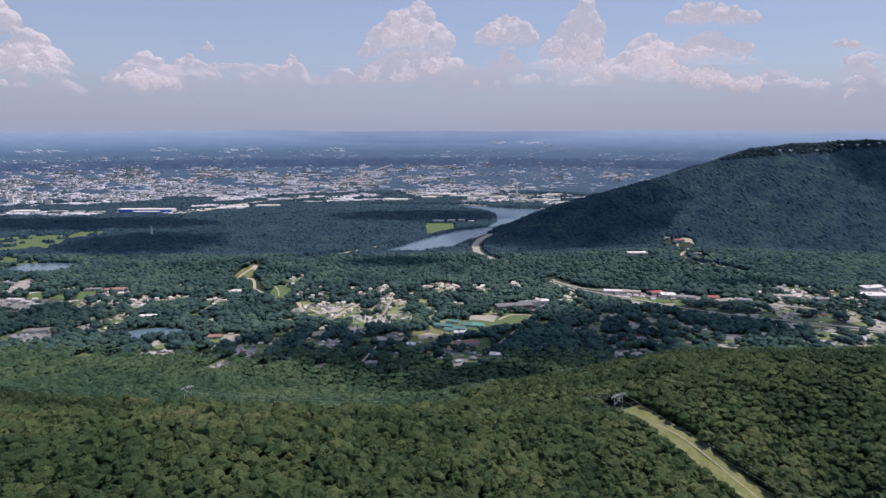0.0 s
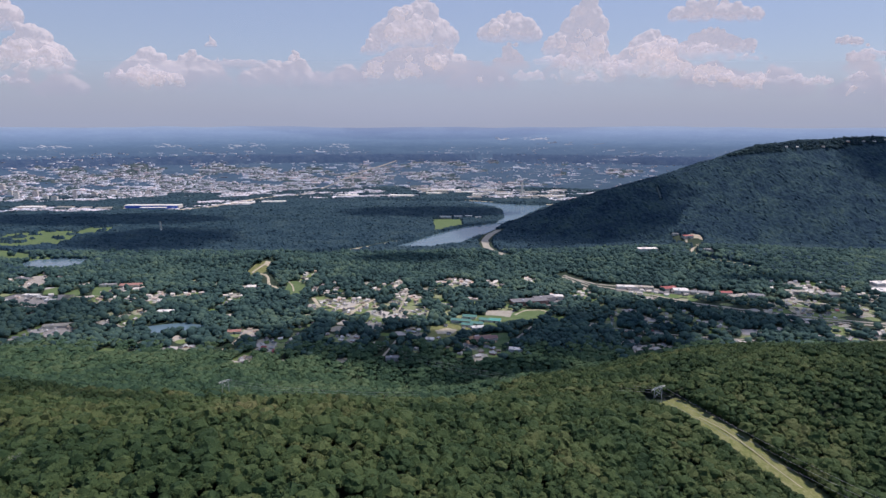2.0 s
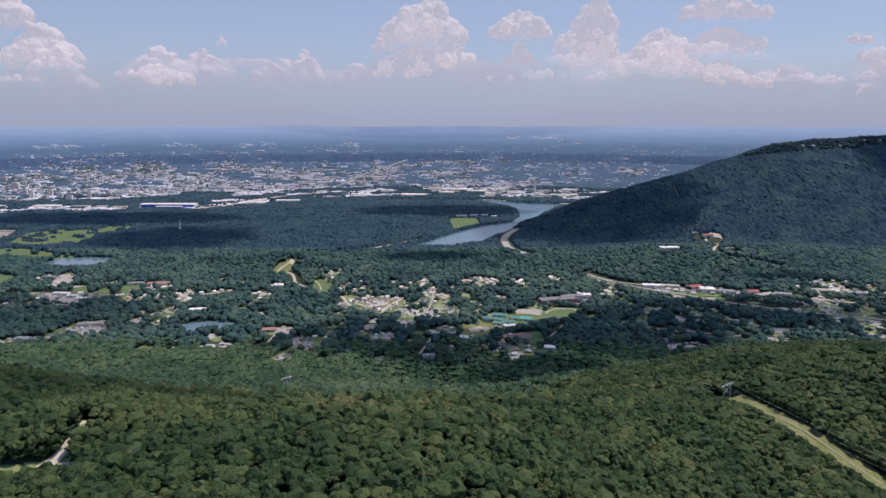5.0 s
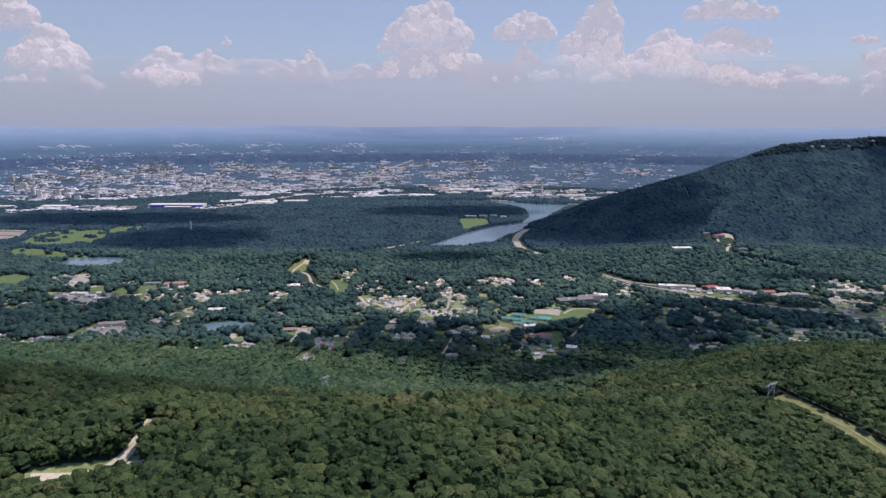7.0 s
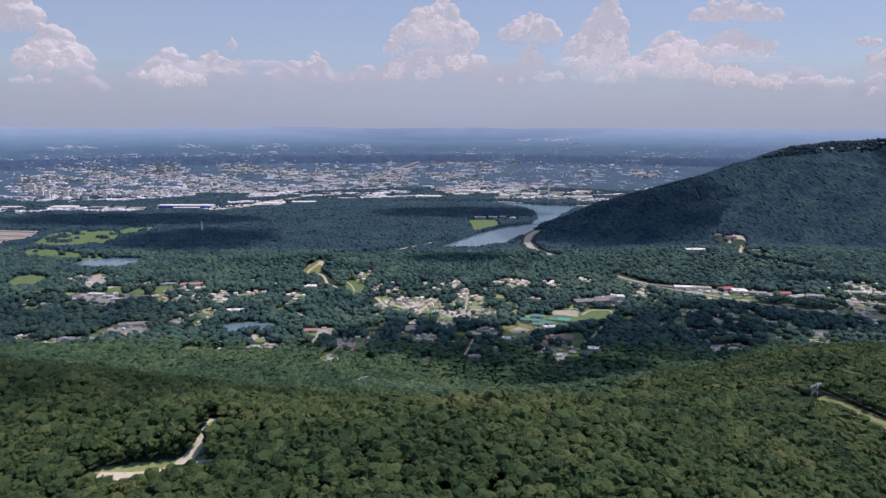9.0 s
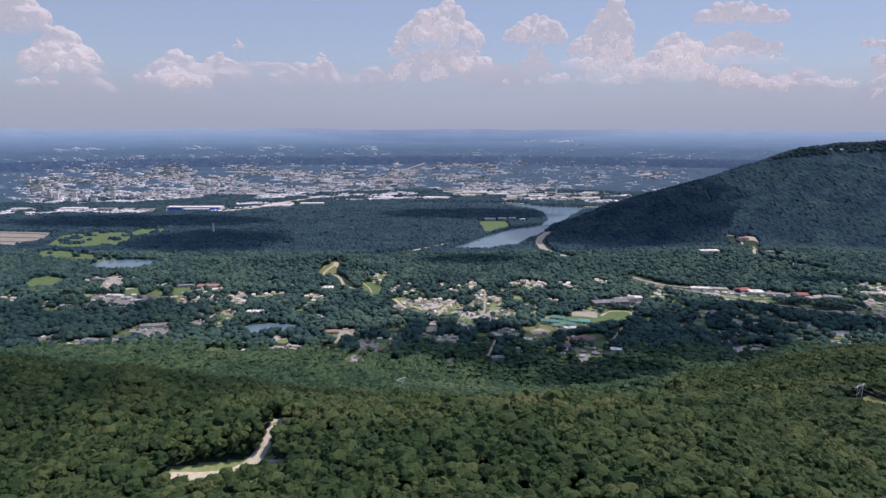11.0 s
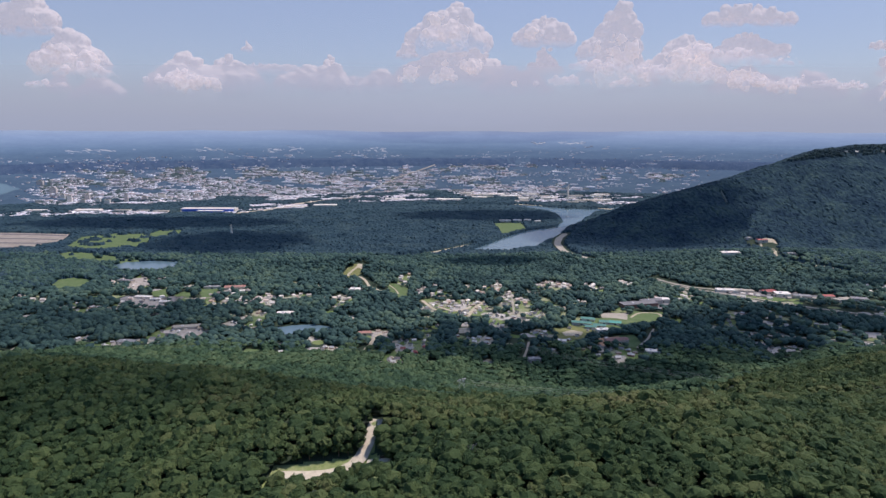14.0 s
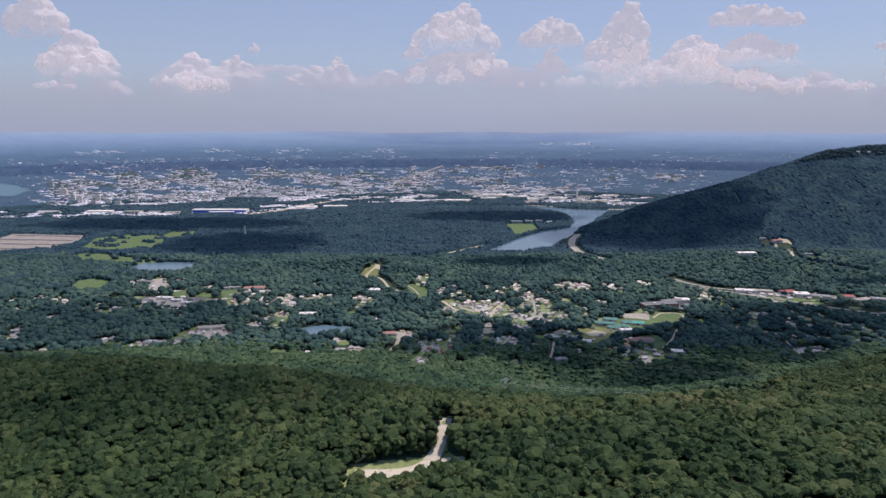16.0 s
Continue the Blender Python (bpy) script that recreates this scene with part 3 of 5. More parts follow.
QUARTERS += ((-895, 1081, 24, 28, 7), (-973, 1106, 33, 35, 5), (-847, 1119, 24, 20, 4), (-576, 1036, 6, 9, 1), (-527, 1392, 24, 39, 6), (-629, 1431, 19, 21, 4), (-390, 1604, 21, 43, 6), (-319, 1465, 27, 61, 6))
QUARTERS += ((-255, 1329, 64, 54, 44), (-178, 1521, 39, 75, 9), (-168, 1230, 25, 64, 12), (-415, 1152, 20, 16, 4), (-344, 1078, 30, 39, 12), (-213, 1113, 14, 20, 5), (-372, 991, 11, 10, 4), (-504, 1059, 29, 15, 5))
QUARTERS += ((-119, 1357, 25, 111, 22), (-76, 1278, 24, 31, 9), (-3, 1534, 42, 33, 16), (97, 1506, 25, 38, 6), (186, 1553, 23, 23, 5), (38, 1381, 15, 27, 3), (226, 1397, 19, 24, 3), (288, 1427, 19, 31, 4))
QUARTERS += ((45, 1048, 59, 21, 8), (-87, 1154, 15, 16, 5), (478, 1444, 70, 35, 9), (554, 1429, 29, 30, 6), (847, 1473, 82, 66, 22), (777, 1301, 47, 77, 24), (425, 1203, 123, 100, 28), (346, 1062, 39, 23, 6))
QUARTERS += ((525, 1077, 21, 23, 4), (-35, 1114, 62, 88, 8), (-255, 1163, 65, 64, 6), (958, 1424, 94, 60, 12), (915, 1280, 43, 79, 12), (753, 1136, 74, 51, 14), (746, 1280, 81, 80, 12), (-1462, 1610, 43, 45, 3))
QUARTERS += ((-1284, 1361, 77, 52, 8), (-1179, 1147, 40, 48, 6))
SPOTS = []
for qx, qy, qw, qd, count in QUARTERS:
    near = 8.5 if count > 40 else 11
    tries = 0
    while count and tries < 400:
        tries += 1
        a, q = rng.uniform(0, 6.283), math.sqrt(rng.rand())
        hx, hy = qx + math.cos(a) * q * qw * 1.1, qy + math.sin(a) * q * qd * 1.1
        p = np.array([hx]), np.array([hy])
        if any(near_line(l, *p, 5)[0] for l, r in OPEN_LINES) or min([math.hypot(hx - b, hy - c) for b, c in SPOTS] or [99]) < near:
            continue
        SPOTS.append((hx, hy))
        count -= 1
SPOTS.sort(key=lambda q: q[1])
NEAR_HOUSES = 285
for i, (hx, hy) in enumerate(SPOTS[:NEAR_HOUSES]):
    m = pose(hx, hy, float(height(hx, hy)) + 0.3, 0, 0, 90 * (i % 4) + rng.uniform(-28, 28))
    if i < len(HOUSES):
        HOUSES[i].matrix_basis = m @ Matrix.Scale(0.8, 4)
    else:
        copy_thing(HOUSES[int(rng.choice(7, p=[0.24, 0.22, 0.18, 0.13, 0.1, 0.02, 0.11]))], m @ Matrix.Scale(rng.uniform(0.62, 0.9), 4))


def small_houses(spots):
    """The houses farther off, in one mesh: walls with a gabled roof each."""
    V, F = [], []
    for i, (hx, hy) in enumerate(spots):
        w, d, e, top = rng.uniform(7, 13), rng.uniform(6, 8.5), rng.uniform(2.8, 4.4), rng.uniform(1.8, 2.8)
        c = [(-w / 2, -d / 2), (w / 2, -d / 2), (w / 2, d / 2), (-w / 2, d / 2)]
        pts = [(x, y, z) for z in (-2, e) for x, y in c] + [(-w / 2, 0, e + top), (w / 2, 0, e + top)]
        m = pose(hx, hy, float(height(hx, hy)) + 0.3, 0, 0, rng.uniform(-40, 40))
        n = len(V)
        V += [tuple(m @ Vector(q)) for q in pts]
        F += [(n + a, n + b, n + c) for a, b, c in ((0, 1, 5), (0, 5, 4), (1, 2, 6), (1, 6, 5), (2, 3, 7), (2, 7, 6), (3, 0, 4), (3, 4, 7), (4, 5, 9), (4, 9, 8), (6, 7, 8), (6, 8, 9), (5, 6, 9), (7, 4, 8))]
    return tagged(mesh_object("far_houses", V, F, roofing), "small pale houses far across the valley town", "houses", kind="stuff")


small_houses(SPOTS[NEAR_HOUSES:])


def hall(x, y, w, d, h, turn, roof_mat, wall_mat, label, category="building", pitch=0.0):
    """A large low building: walls, a roof slab or low gable, a parapet and roof plant."""
    top = new("building")
    top.matrix_basis = pose(x, y, float(height(x, y)) + 0.4, 0, 0, turn)
    if pitch:
        walls = part("wall", gabled_walls(w, d, h, h), wall_mat, top)
        part("roof", gable(w, d, h, h + pitch, 0.8), roof_mat, top)
    else:
        walls = part("wall", box_bm(-w / 2, -d / 2, -2, w / 2, d / 2, h), wall_mat, top)
        cap = part("roof", box_bm(-w / 2 - 0.3, -d / 2 - 0.3, h, w / 2 + 0.3, d / 2 + 0.3, h + 0.6), roof_mat, top)
        part("roof_unit", box_bm(-w * 0.2, -d * 0.15, h + 0.6, -w * 0.2 + 4, d * 0.1, h + 2.2), metal, cap)
    part("door", box_bm(-2, -d / 2 - 0.1, 0, 2, -d / 2 + 0.1, min(3.5, h * 0.7)), asphalt, walls, "dark loading door")
    reach = 16 if y < 1700 else 42
    OPEN_POLYS.append([(x - w / 2 - 4, y - d / 2 - reach), (x + w / 2 + 4, y - d / 2 - reach), (x + w / 2 + 4, y + d / 2 + 3), (x - w / 2 - 4, y + d / 2 + 3)])
    return tagged(top, label, category)


for x, y, w, d in ((21, 1241, 28, 14), (2, 1214, 40, 13), (34, 1196, 25, 14), (50, 1220, 19, 15), (72, 1216, 23, 17), (14, 1186, 22, 12)):
    hall(x, y, w, d, 5, -14, bright_teal if x > 60 else teal_roof, wall_paint, "school wing with a teal metal roof", "school", 2.5)
for x, y, w, d, h in ((34, 1168, 25, 13, 5), (-1000, 1404, 40, 12, 5), (-962, 1384, 24, 10, 5), (-930, 1362, 24, 10, 5), (-503, 1478, 30, 20, 6), (-629, 1276, 36, 16, 5), (577, 1815, 60, 24, 7), (230, 1390, 30, 18, 8), (539, 1442, 34, 26, 7),
                      (420, 1478, 50, 18, 6), (1031, 1440, 60, 34, 7), (1120, 1470, 80, 34, 7), (1075, 1510, 60, 26, 7), (-60, 1100, 16, 12, 5), (95, 1050, 24, 14, 5)):
    hall(x, y, w, d, h, rng.uniform(-12, 12), white_roof, wall_paint, "long low building with a white roof", "building")
for x, y, w, d, h in ((517, 1466, 34, 22, 6), (639, 1424, 26, 18, 6), (783, 2035, 34, 18, 7), (45, 1108, 44, 16, 5), (-812, 1498, 50, 20, 6), (-440, 1146, 24, 14, 5)):
    hall(x, y, w, d, h, rng.uniform(-12, 12), red_roof if y > 1400 and x > 0 else brick_red, tan_wall, "low building with a red roof", "building", 2.0)
for x, y, w, d, h in ((160, 1346, 84, 26, 9), (198, 1372, 50, 20, 9), (460, 1472, 44, 18, 6), (577, 1424, 40, 20, 6), (656, 1395, 44, 18, 6), (700, 1400, 36, 20, 6), (-806, 1180, 46, 18, 5), (-882, 1090, 34, 16, 5),
                      (-124, 1018, 22, 12, 5), (811, 1432, 44, 20, 6), (876, 1408, 40, 20, 6), (752, 2062, 20, 14, 5), (743, 1775, 26, 14, 5), (-870, 1500, 40, 14, 5), (-1060, 1470, 44, 16, 5), (-1120, 1560, 50, 14, 6)):
    hall(x, y, w, d, h, rng.uniform(-20, 20), worn_asphalt if w > 49 else concrete if w > 40 else grey_roof, brick_red if w > 60 else tan_wall, "long flat-roofed brick and concrete building", "building")
sheet("yard", [(772, 2008), (770, 2040), (800, 2056), (832, 2046), (830, 2010), (800, 2000)], dirt, "bare pale dirt yard on the lower slope", "yard", 1.0)
for x, y, w, d, h in ((-20, 2650, 50, 16, 6), (35, 2660, 36, 16, 6), (80, 2670, 30, 14, 6), (120, 2640, 26, 14, 5)):
    hall(x, y, w, d, h, rng.uniform(-8, 8), white_roof, wall_paint, "white-roofed building beside the river field", "building")
strip("hillside_road", [(800, 1990), (762, 1900), (716, 1820), (690, 1765), (700, 1708), (722, 1690), (778, 1670), (819, 1639)], 8, dirt, "pale dirt road on the lower mountain slope", clear=15)

# open lawns between the houses
LAWNS = len(SPOTS) + 110
while len(SPOTS) < LAWNS:
    hx, hy = rng.uniform(-1300, 1250), rng.uniform(985, 1560)
    p = np.array([hx]), np.array([hy])
    if rng.rand() < town_density(*p)[0] * 0.7 + 0.06 and in_view(*p)[0] and not any(inside(q, *p)[0] for q in OPEN_POLYS):
        SPOTS.append((hx, hy))

# lawns and drives round the houses, one rough cover
V, F, n = [], [], 0
for i, (hx, hy) in enumerate(SPOTS):
    a = np.linspace(0, 2 * math.pi, 10)[:-1]
    r = rng.uniform(9, 19) * (0.75 + 0.5 * rng.rand(9))
    px, py = hx + r * np.cos(a) * 1.2, hy - 4 + r * np.sin(a)
    V.append(np.stack([np.append(px, hx), np.append(py, hy - 4), height(np.append(px, hx), np.append(py, hy - 4)) + 0.15 + 0.02 * (i % 9)], 1))
    F.append(np.array([[n + 9, n + q, n + (q + 1) % 9] for q in range(9)]))
    n += 10
yards = material("yard_cover", [(0.28, (0.11, 0.17, 0.05)), (0.45, (0.19, 0.235, 0.085)), (0.58, (0.34, 0.32, 0.23)), (0.72, (0.46, 0.43, 0.37))], 0.05, 0.95, 0.1, 5.0, island=True)
tagged(mesh_object("yards", np.concatenate(V), np.concatenate(F), yards), "lawns, drives and bare yards round the houses", "yard", kind="stuff")


# brush colour blued with painted haze, like the woods round it
scar_cover = plain("hazed_brush", (0.05, 0.085, 0.085))
strip("mountain_cut", [(790, 2330), (795, 2360), (797, 2390), (800, 2415)], 6, scar_cover, "narrow pale cut up the wooded mountainside", "grass", 6, clear=4)
for i, hx in enumerate((1400, 1445, 1560, 1680, 1745, 1790, 1850, 1905, 1930, 2010)):
    hy = float(np.interp(hx, CREST[:, 0], CREST[:, 1])) - 14 - 9 * (i % 3)
    copy_thing(HOUSES[(0, 4, 1, 6)[i % 4]], pose(hx, hy, float(height(hx, hy)) + 9, 0, 0, 20 * (i % 5) - 40))
    SPOTS.append((hx, hy))


# ---- woods ----
def wooded(x, y):
    ok = np.ones(x.shape, bool)
    clump = value_noise(x, y * 1.4, 30, 91) > 0.78
    for poly in OPEN_POLYS:
        ok &= ~(inside(poly, x, y) & ~(clump & (poly in FAIRWAYS)))
    for pts, r in OPEN_LINES:
        ok &= ~near_line(pts, x, y, r)
    return ok


# built-up districts across the river: centre, half widths, density
DISTRICTS = ((-2250, 2935, 560, 36, 0.9), (-1230, 2990, 130, 60, 0.8), (-1150, 3900, 1500, 420, 0.16), (500, 3900, 1000, 420, 0.12), (-2164, 2815, 200, 90, 0.9), (-1794, 2870, 210, 60, 0.9), (-2148, 3374, 313, 208, 0.8), (-2133, 3637, 348, 61, 0.35), (-1779, 3573, 240, 262, 0.7), (-1254, 3697, 352, 365, 0.95), (-1114, 3147, 203, 207, 0.6),
             (-1037, 4002, 269, 95, 0.8), (-783, 3724, 239, 208, 0.5), (-478, 4150, 151, 106, 0.9), (-498, 3517, 356, 201, 0.7), (41, 4281, 289, 29, 0.8), (148, 4181, 121, 39, 0.7), (-121, 4101, 135, 49, 0.6),
             (189, 3870, 314, 117, 0.9), (259, 3506, 193, 200, 0.7), (680, 3457, 175, 220, 0.8), (1095, 4001, 120, 53, 0.8))


def city_density(x, y):
    d = sum(w * np.exp(-((x - cx) / (1.05 * rx)) ** 4 - ((y - cy) / (1.05 * ry)) ** 4) for cx, cy, rx, ry, w in DISTRICTS)
    return np.clip(d * (0.05 + 2.0 * smooth_step(0.25, 0.8, 0.6 * value_noise(x, y * 2.2, 150, 31) + 0.4 * value_noise(x, y * 2.4, 60, 32))), 0, 1)


def crown_template(level, seed, lobes=0.25, flat=0.8, ragged=0.0, whole=False):
    bm = bmesh.new()
    bmesh.ops.create_icosphere(bm, subdivisions=level, radius=1)
    r = random.Random(seed)
    off = Vector((r.uniform(0, 50), r.uniform(0, 50), r.uniform(0, 50)))
    for v in bm.verts:
        n = v.co.normalized()
        k = 1 + lobes * (noise.noise(n * 1.7 + off) + 0.7 * noise.noise(n * 3.6 + off) + 0.35 * noise.noise(n * 7.5 + off)) + ragged * r.uniform(-1, 1)
        v.co = Vector((n.x * k, n.y * k, n.z * k * flat))
    if not whole:
        bmesh.ops.delete(bm, geom=[v for v in bm.verts if v.co.z < -0.45], context="VERTS")
    bm.verts.index_update()
    v = np.array([q.co[:] for q in bm.verts])
    f = np.array([[c.index for c in q.verts] for q in bm.faces])
    bm.free()
    return v, f


def scatter(x0, x1, y0, y1, step, seed):
    """A jittered grid of places."""
    rng = np.random.RandomState(seed)
    x, y = np.meshgrid(np.arange(x0, x1, step), np.arange(y0, y1, step))
    x = x + step * 0.9 * (rng.rand(*x.shape) - 0.5)
    y = y + step * 0.9 * (rng.rand(*y.shape) - 0.5)
    return x.ravel(), y.ravel()


def forest(name, x, y, radius, rise, level, mat, label, seed, tufts=0, lobes=0.25, tint_shift=0.0, ragged=0.0, smooth=True, tuft_size=0.8, flat=0.75, even=14, mottle=0.42):
    rng = np.random.RandomState(seed)
    n = len(x)
    z = height(x, y)
    r = radius * (0.58 + 0.95 * rng.rand(n) ** 1.6)
    top = rise * (0.7 + 0.35 * rng.rand(n) + 0.5 * value_noise(x, y, even, seed + 8))
    species = value_noise(x, y, 45, seed + 4) * 0.5 + value_noise(x, y, 190, seed + 5) * 0.2 + value_noise(x, y, 16, seed + 6) * 0.25 + rng.rand(n) * 0.45 - 0.18 + tint_shift
    V, F, T, base = [], [], [], 0
    kinds = rng.randint(0, 6, n)
    turn = rng.rand(n) * 6.283
    for k in range(6):
        tv, tf = crown_template(level, seed * 10 + k, lobes, flat + 0.1 * (k % 3), ragged)
        i = np.nonzero(kinds == k)[0]
        c, s = np.cos(turn[i])[:, None], np.sin(turn[i])[:, None]
        rr = r[i][:, None]
        px = (tv[:, 0] * c - tv[:, 1] * s) * rr + x[i][:, None]
        py = (tv[:, 0] * s + tv[:, 1] * c) * rr + y[i][:, None]
        pz = tv[:, 2] * rr + (z[i] + top[i])[:, None]
        V.append(np.stack([px, py, pz], -1).reshape(-1, 3))
        F.append((tf[None] + (base + np.arange(len(i)) * len(tv))[:, None, None]).reshape(-1, 3))
        T.append(np.repeat(species[i], len(tv)))
        base += len(i) * len(tv)
        if tufts:
            # loose sprays of leaves standing proud of the crown
            wob = rng.dirichlet((1, 1, 1), (len(i), tufts))
            near = tf[rng.randint(0, len(tf), (len(i), tufts))]
            t = (tv[near] * wob[..., None]).sum(2)
            t = t * (0.98 + 0.15 * rng.rand(len(i), tufts, 1))
            cx = (t[..., 0] * c - t[..., 1] * s) * rr + x[i][:, None]
            cy = (t[..., 0] * s + t[..., 1] * c) * rr + y[i][:, None]
            cz = t[..., 2] * rr + (z[i] + top[i])[:, None]
            centre = np.stack([cx, cy, cz], -1).reshape(-1, 1, 3)
            m = len(centre)
            out = centre[:, 0] - np.repeat(np.stack([x[i], y[i], z[i] + top[i] - 0.6 * r[i]], 1), tufts, 0)
            out = out / np.linalg.norm(out, axis=1, keepdims=True) + 0.45 * rng.randn(m, 3)
            out = out / np.linalg.norm(out, axis=1, keepdims=True)
            side = np.cross(out, rng.randn(m, 3))
            side = side / np.linalg.norm(side, axis=1, keepdims=True)
            other = np.cross(out, side)
            size = tuft_size * (0.6 + 0.7 * rng.rand(m, 1))
            corner = np.stack([side * size, (-0.5 * side + 0.87 * other) * size * (0.7 + 0.5 * rng.rand(m, 1)), (-0.5 * side - 0.87 * other) * size], 1)
            V.append((centre + corner).reshape(-1, 3))
            F.append(np.arange(m * 3).reshape(-1, 3) + base)
            T.append(np.repeat(np.repeat(species[i], tufts) + mottle * (rng.rand(m) - 0.47), 3))
            base += m * 3
    ob = mesh_object(name, np.concatenate(V), np.concatenate(F), mat, smooth=smooth, tint=np.concatenate(T))
    return tagged(ob, label, "forest", kind="stuff")


def clear_of_houses(x, y):
    ok = np.ones(x.shape, bool)
    for hx, hy in SPOTS:
        ok &= ~((np.abs(x - hx) < 10.5) & (y > hy - 33) & (y < hy + 7))
    return ok


def far_share(x, y):
    """How far a place on the ridge belongs to the slope that falls to the valley, 0 to 1."""
    return smooth_step(-70, 70, y - 585 - 250 * smooth_step(-60, 240, x) - 80 * (rough_noise(x, y, 90, 44) - 0.5))


x, y = scatter(-900, 760, 252, 480, 5.5, 1)
k = in_view(x, y, 9) & wooded(x, y)
forest("forest", x[k], y[k], 3.9, 7.6, 2, leaves, "dense green broadleaf forest on the near ridge", 11, tufts=64, lobes=0.45, ragged=0.18, smooth=False, tuft_size=0.66, even=20)
x, y = scatter(-1000, 900, 480, 930, 5.4, 2)
k = in_view(x, y, 9) & wooded(x, y) & (np.random.RandomState(31).rand(len(x)) > far_share(x, y))
forest("forest", x[k], y[k], 3.9, 7.6, 1, leaves, "dense green broadleaf forest along the ridge crest", 12, tufts=36, lobes=0.45, ragged=0.16, smooth=False, tuft_size=0.9, even=22)
x, y = scatter(-500, 170, -170, 250, 10.0, 19)
forest("forest", x, y, 6.8, 6.5, 1, leaves, "dense green broadleaf forest under the flight path", 19, tufts=8, lobes=0.4, ragged=0.12, smooth=False, tuft_size=1.5)
x, y = scatter(-900, 700, -420, 250, 14, 16)
k = ~((x > -500) & (x < 170) & (y > -170))
x, y = x[k], y[k]
forest("forest", x, y, 8.5, 6.5, 1, leaves, "dense green broadleaf forest beside the flight path", 18, lobes=0.4, ragged=0.15, smooth=False)
x, y = scatter(-950, 900, 530, 1110, 7.5, 6)
k = in_view(x, y) & wooded(x, y) & clear_of_houses(x, y) & (np.random.RandomState(32).rand(len(x)) < far_share(x, y)) & (np.random.RandomState(33).rand(len(x)) > smooth_step(1010, 1110, y))
forest("forest", x[k], y[k], 5.8, 7.0, 1, hazed_slope_leaves, "dense green forest falling to the valley", 14, tufts=20, lobes=0.5, ragged=0.17, smooth=False, tuft_size=1.4, flat=0.65, even=24, mottle=0.22)
x, y = scatter(-1750, 1500, 980, 1900, 9.1, 3)
k = in_view(x, y) & wooded(x, y) & clear_of_houses(x, y)
k &= np.random.RandomState(34).rand(len(x)) < smooth_step(990, 1090, y)
k &= np.random.RandomState(5).rand(len(x)) > 0.45 * town_density(x, y)
forest("valley_woods", x[k], y[k], 6.7, 6.0, 1, hazed_leaves, "mixed dark green trees between the houses of the valley", 13, tufts=9, lobes=0.55, ragged=0.2, smooth=True, tuft_size=1.5, flat=0.62, even=30, mottle=0.16)

# ---- city beyond the river ----
def boxes(name, x, y, w, d, h, turn, mat, label, sink=3.0, follow=False):
    """Many far buildings in one mesh: five-sided blocks on the terrain."""
    z = height(x, y)
    c, s = np.cos(turn), np.sin(turn)
    V = np.zeros((len(x), 8, 3))
    for q, (a, b) in enumerate(((-1, -1), (1, -1), (1, 1), (-1, 1))):
        px, py = a * w / 2, b * d / 2
        for e in (0, 4):
            V[:, q + e, 0], V[:, q + e, 1] = x + px * c - py * s, y + px * s + py * c
            V[:, q + e, 2] = (height(V[:, q + e, 0], V[:, q + e, 1]) if follow else z) - sink if e == 0 else (height(V[:, q + e, 0], V[:, q + e, 1]) if follow else z) + h
    f = np.array([(0, 1, 5, 4), (1, 2, 6, 5), (2, 3, 7, 6), (3, 0, 4, 7), (4, 5, 6, 7)])
    F = (f[None] + np.arange(len(x))[:, None, None] * 8).reshape(-1, 4)
    return tagged(mesh_object(name, V.reshape(-1, 3), F, mat), label, "city", kind="stuff")


city_roofs = material("city_roofs", [(0.28, (0.22, 0.22, 0.24)), (0.36, (0.45, 0.44, 0.44)), (0.45, (0.72, 0.7, 0.69)), (0.62, (0.85, 0.84, 0.84)), (0.74, (0.64, 0.5, 0.44))], 0.02, 0.8, 0.0, 4.0, island=True)
x, y = scatter(-3400, 1500, 2700, 4420, 15, 71)
rng = np.random.RandomState(72)
k = in_view(x, y) & (rng.rand(len(x)) < city_density(x, y) * 0.8) & wooded(x, y) & (np.hypot(x - MID[0], y - MID[1]) < 4500)
x, y = x[k], y[k]
n = len(x)
boxes("far_buildings", x, y, 8 + 58 * rng.rand(n) ** 3.5, 9 + 24 * rng.rand(n) ** 2, 1.4 + 3.2 * rng.rand(n) ** 3, rng.randn(n) * 0.1, city_roofs, "pale low roofs of the city beyond the river")
x, y = scatter(-3600, 2600, 3300, 4600, 21, 73)
d = np.hypot(x - MID[0], y - MID[1])
k = in_view(x, y) & (d > 3700) & (d < 4560) & (rng.rand(len(x)) < 0.7 * smooth_step(0.5, 0.8, 0.6 * value_noise(x * 0.7, y * 3.5, 240, 77) + 0.4 * value_noise(x * 0.7, y * 4, 90, 78)) + 0.006)
x, y = x[k], y[k]
n = len(x)
# haze painted into these roof colours: duller and bluer than near roofs
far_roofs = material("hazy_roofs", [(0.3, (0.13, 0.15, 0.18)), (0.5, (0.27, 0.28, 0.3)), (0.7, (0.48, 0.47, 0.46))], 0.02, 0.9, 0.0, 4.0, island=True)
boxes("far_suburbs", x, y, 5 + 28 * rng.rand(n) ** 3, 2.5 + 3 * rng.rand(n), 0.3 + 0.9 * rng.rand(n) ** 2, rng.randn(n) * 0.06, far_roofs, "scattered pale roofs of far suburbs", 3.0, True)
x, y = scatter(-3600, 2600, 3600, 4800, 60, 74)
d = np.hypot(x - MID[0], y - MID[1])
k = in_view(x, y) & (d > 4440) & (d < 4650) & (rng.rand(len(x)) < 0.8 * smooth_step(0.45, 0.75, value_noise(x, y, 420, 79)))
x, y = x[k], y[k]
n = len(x)
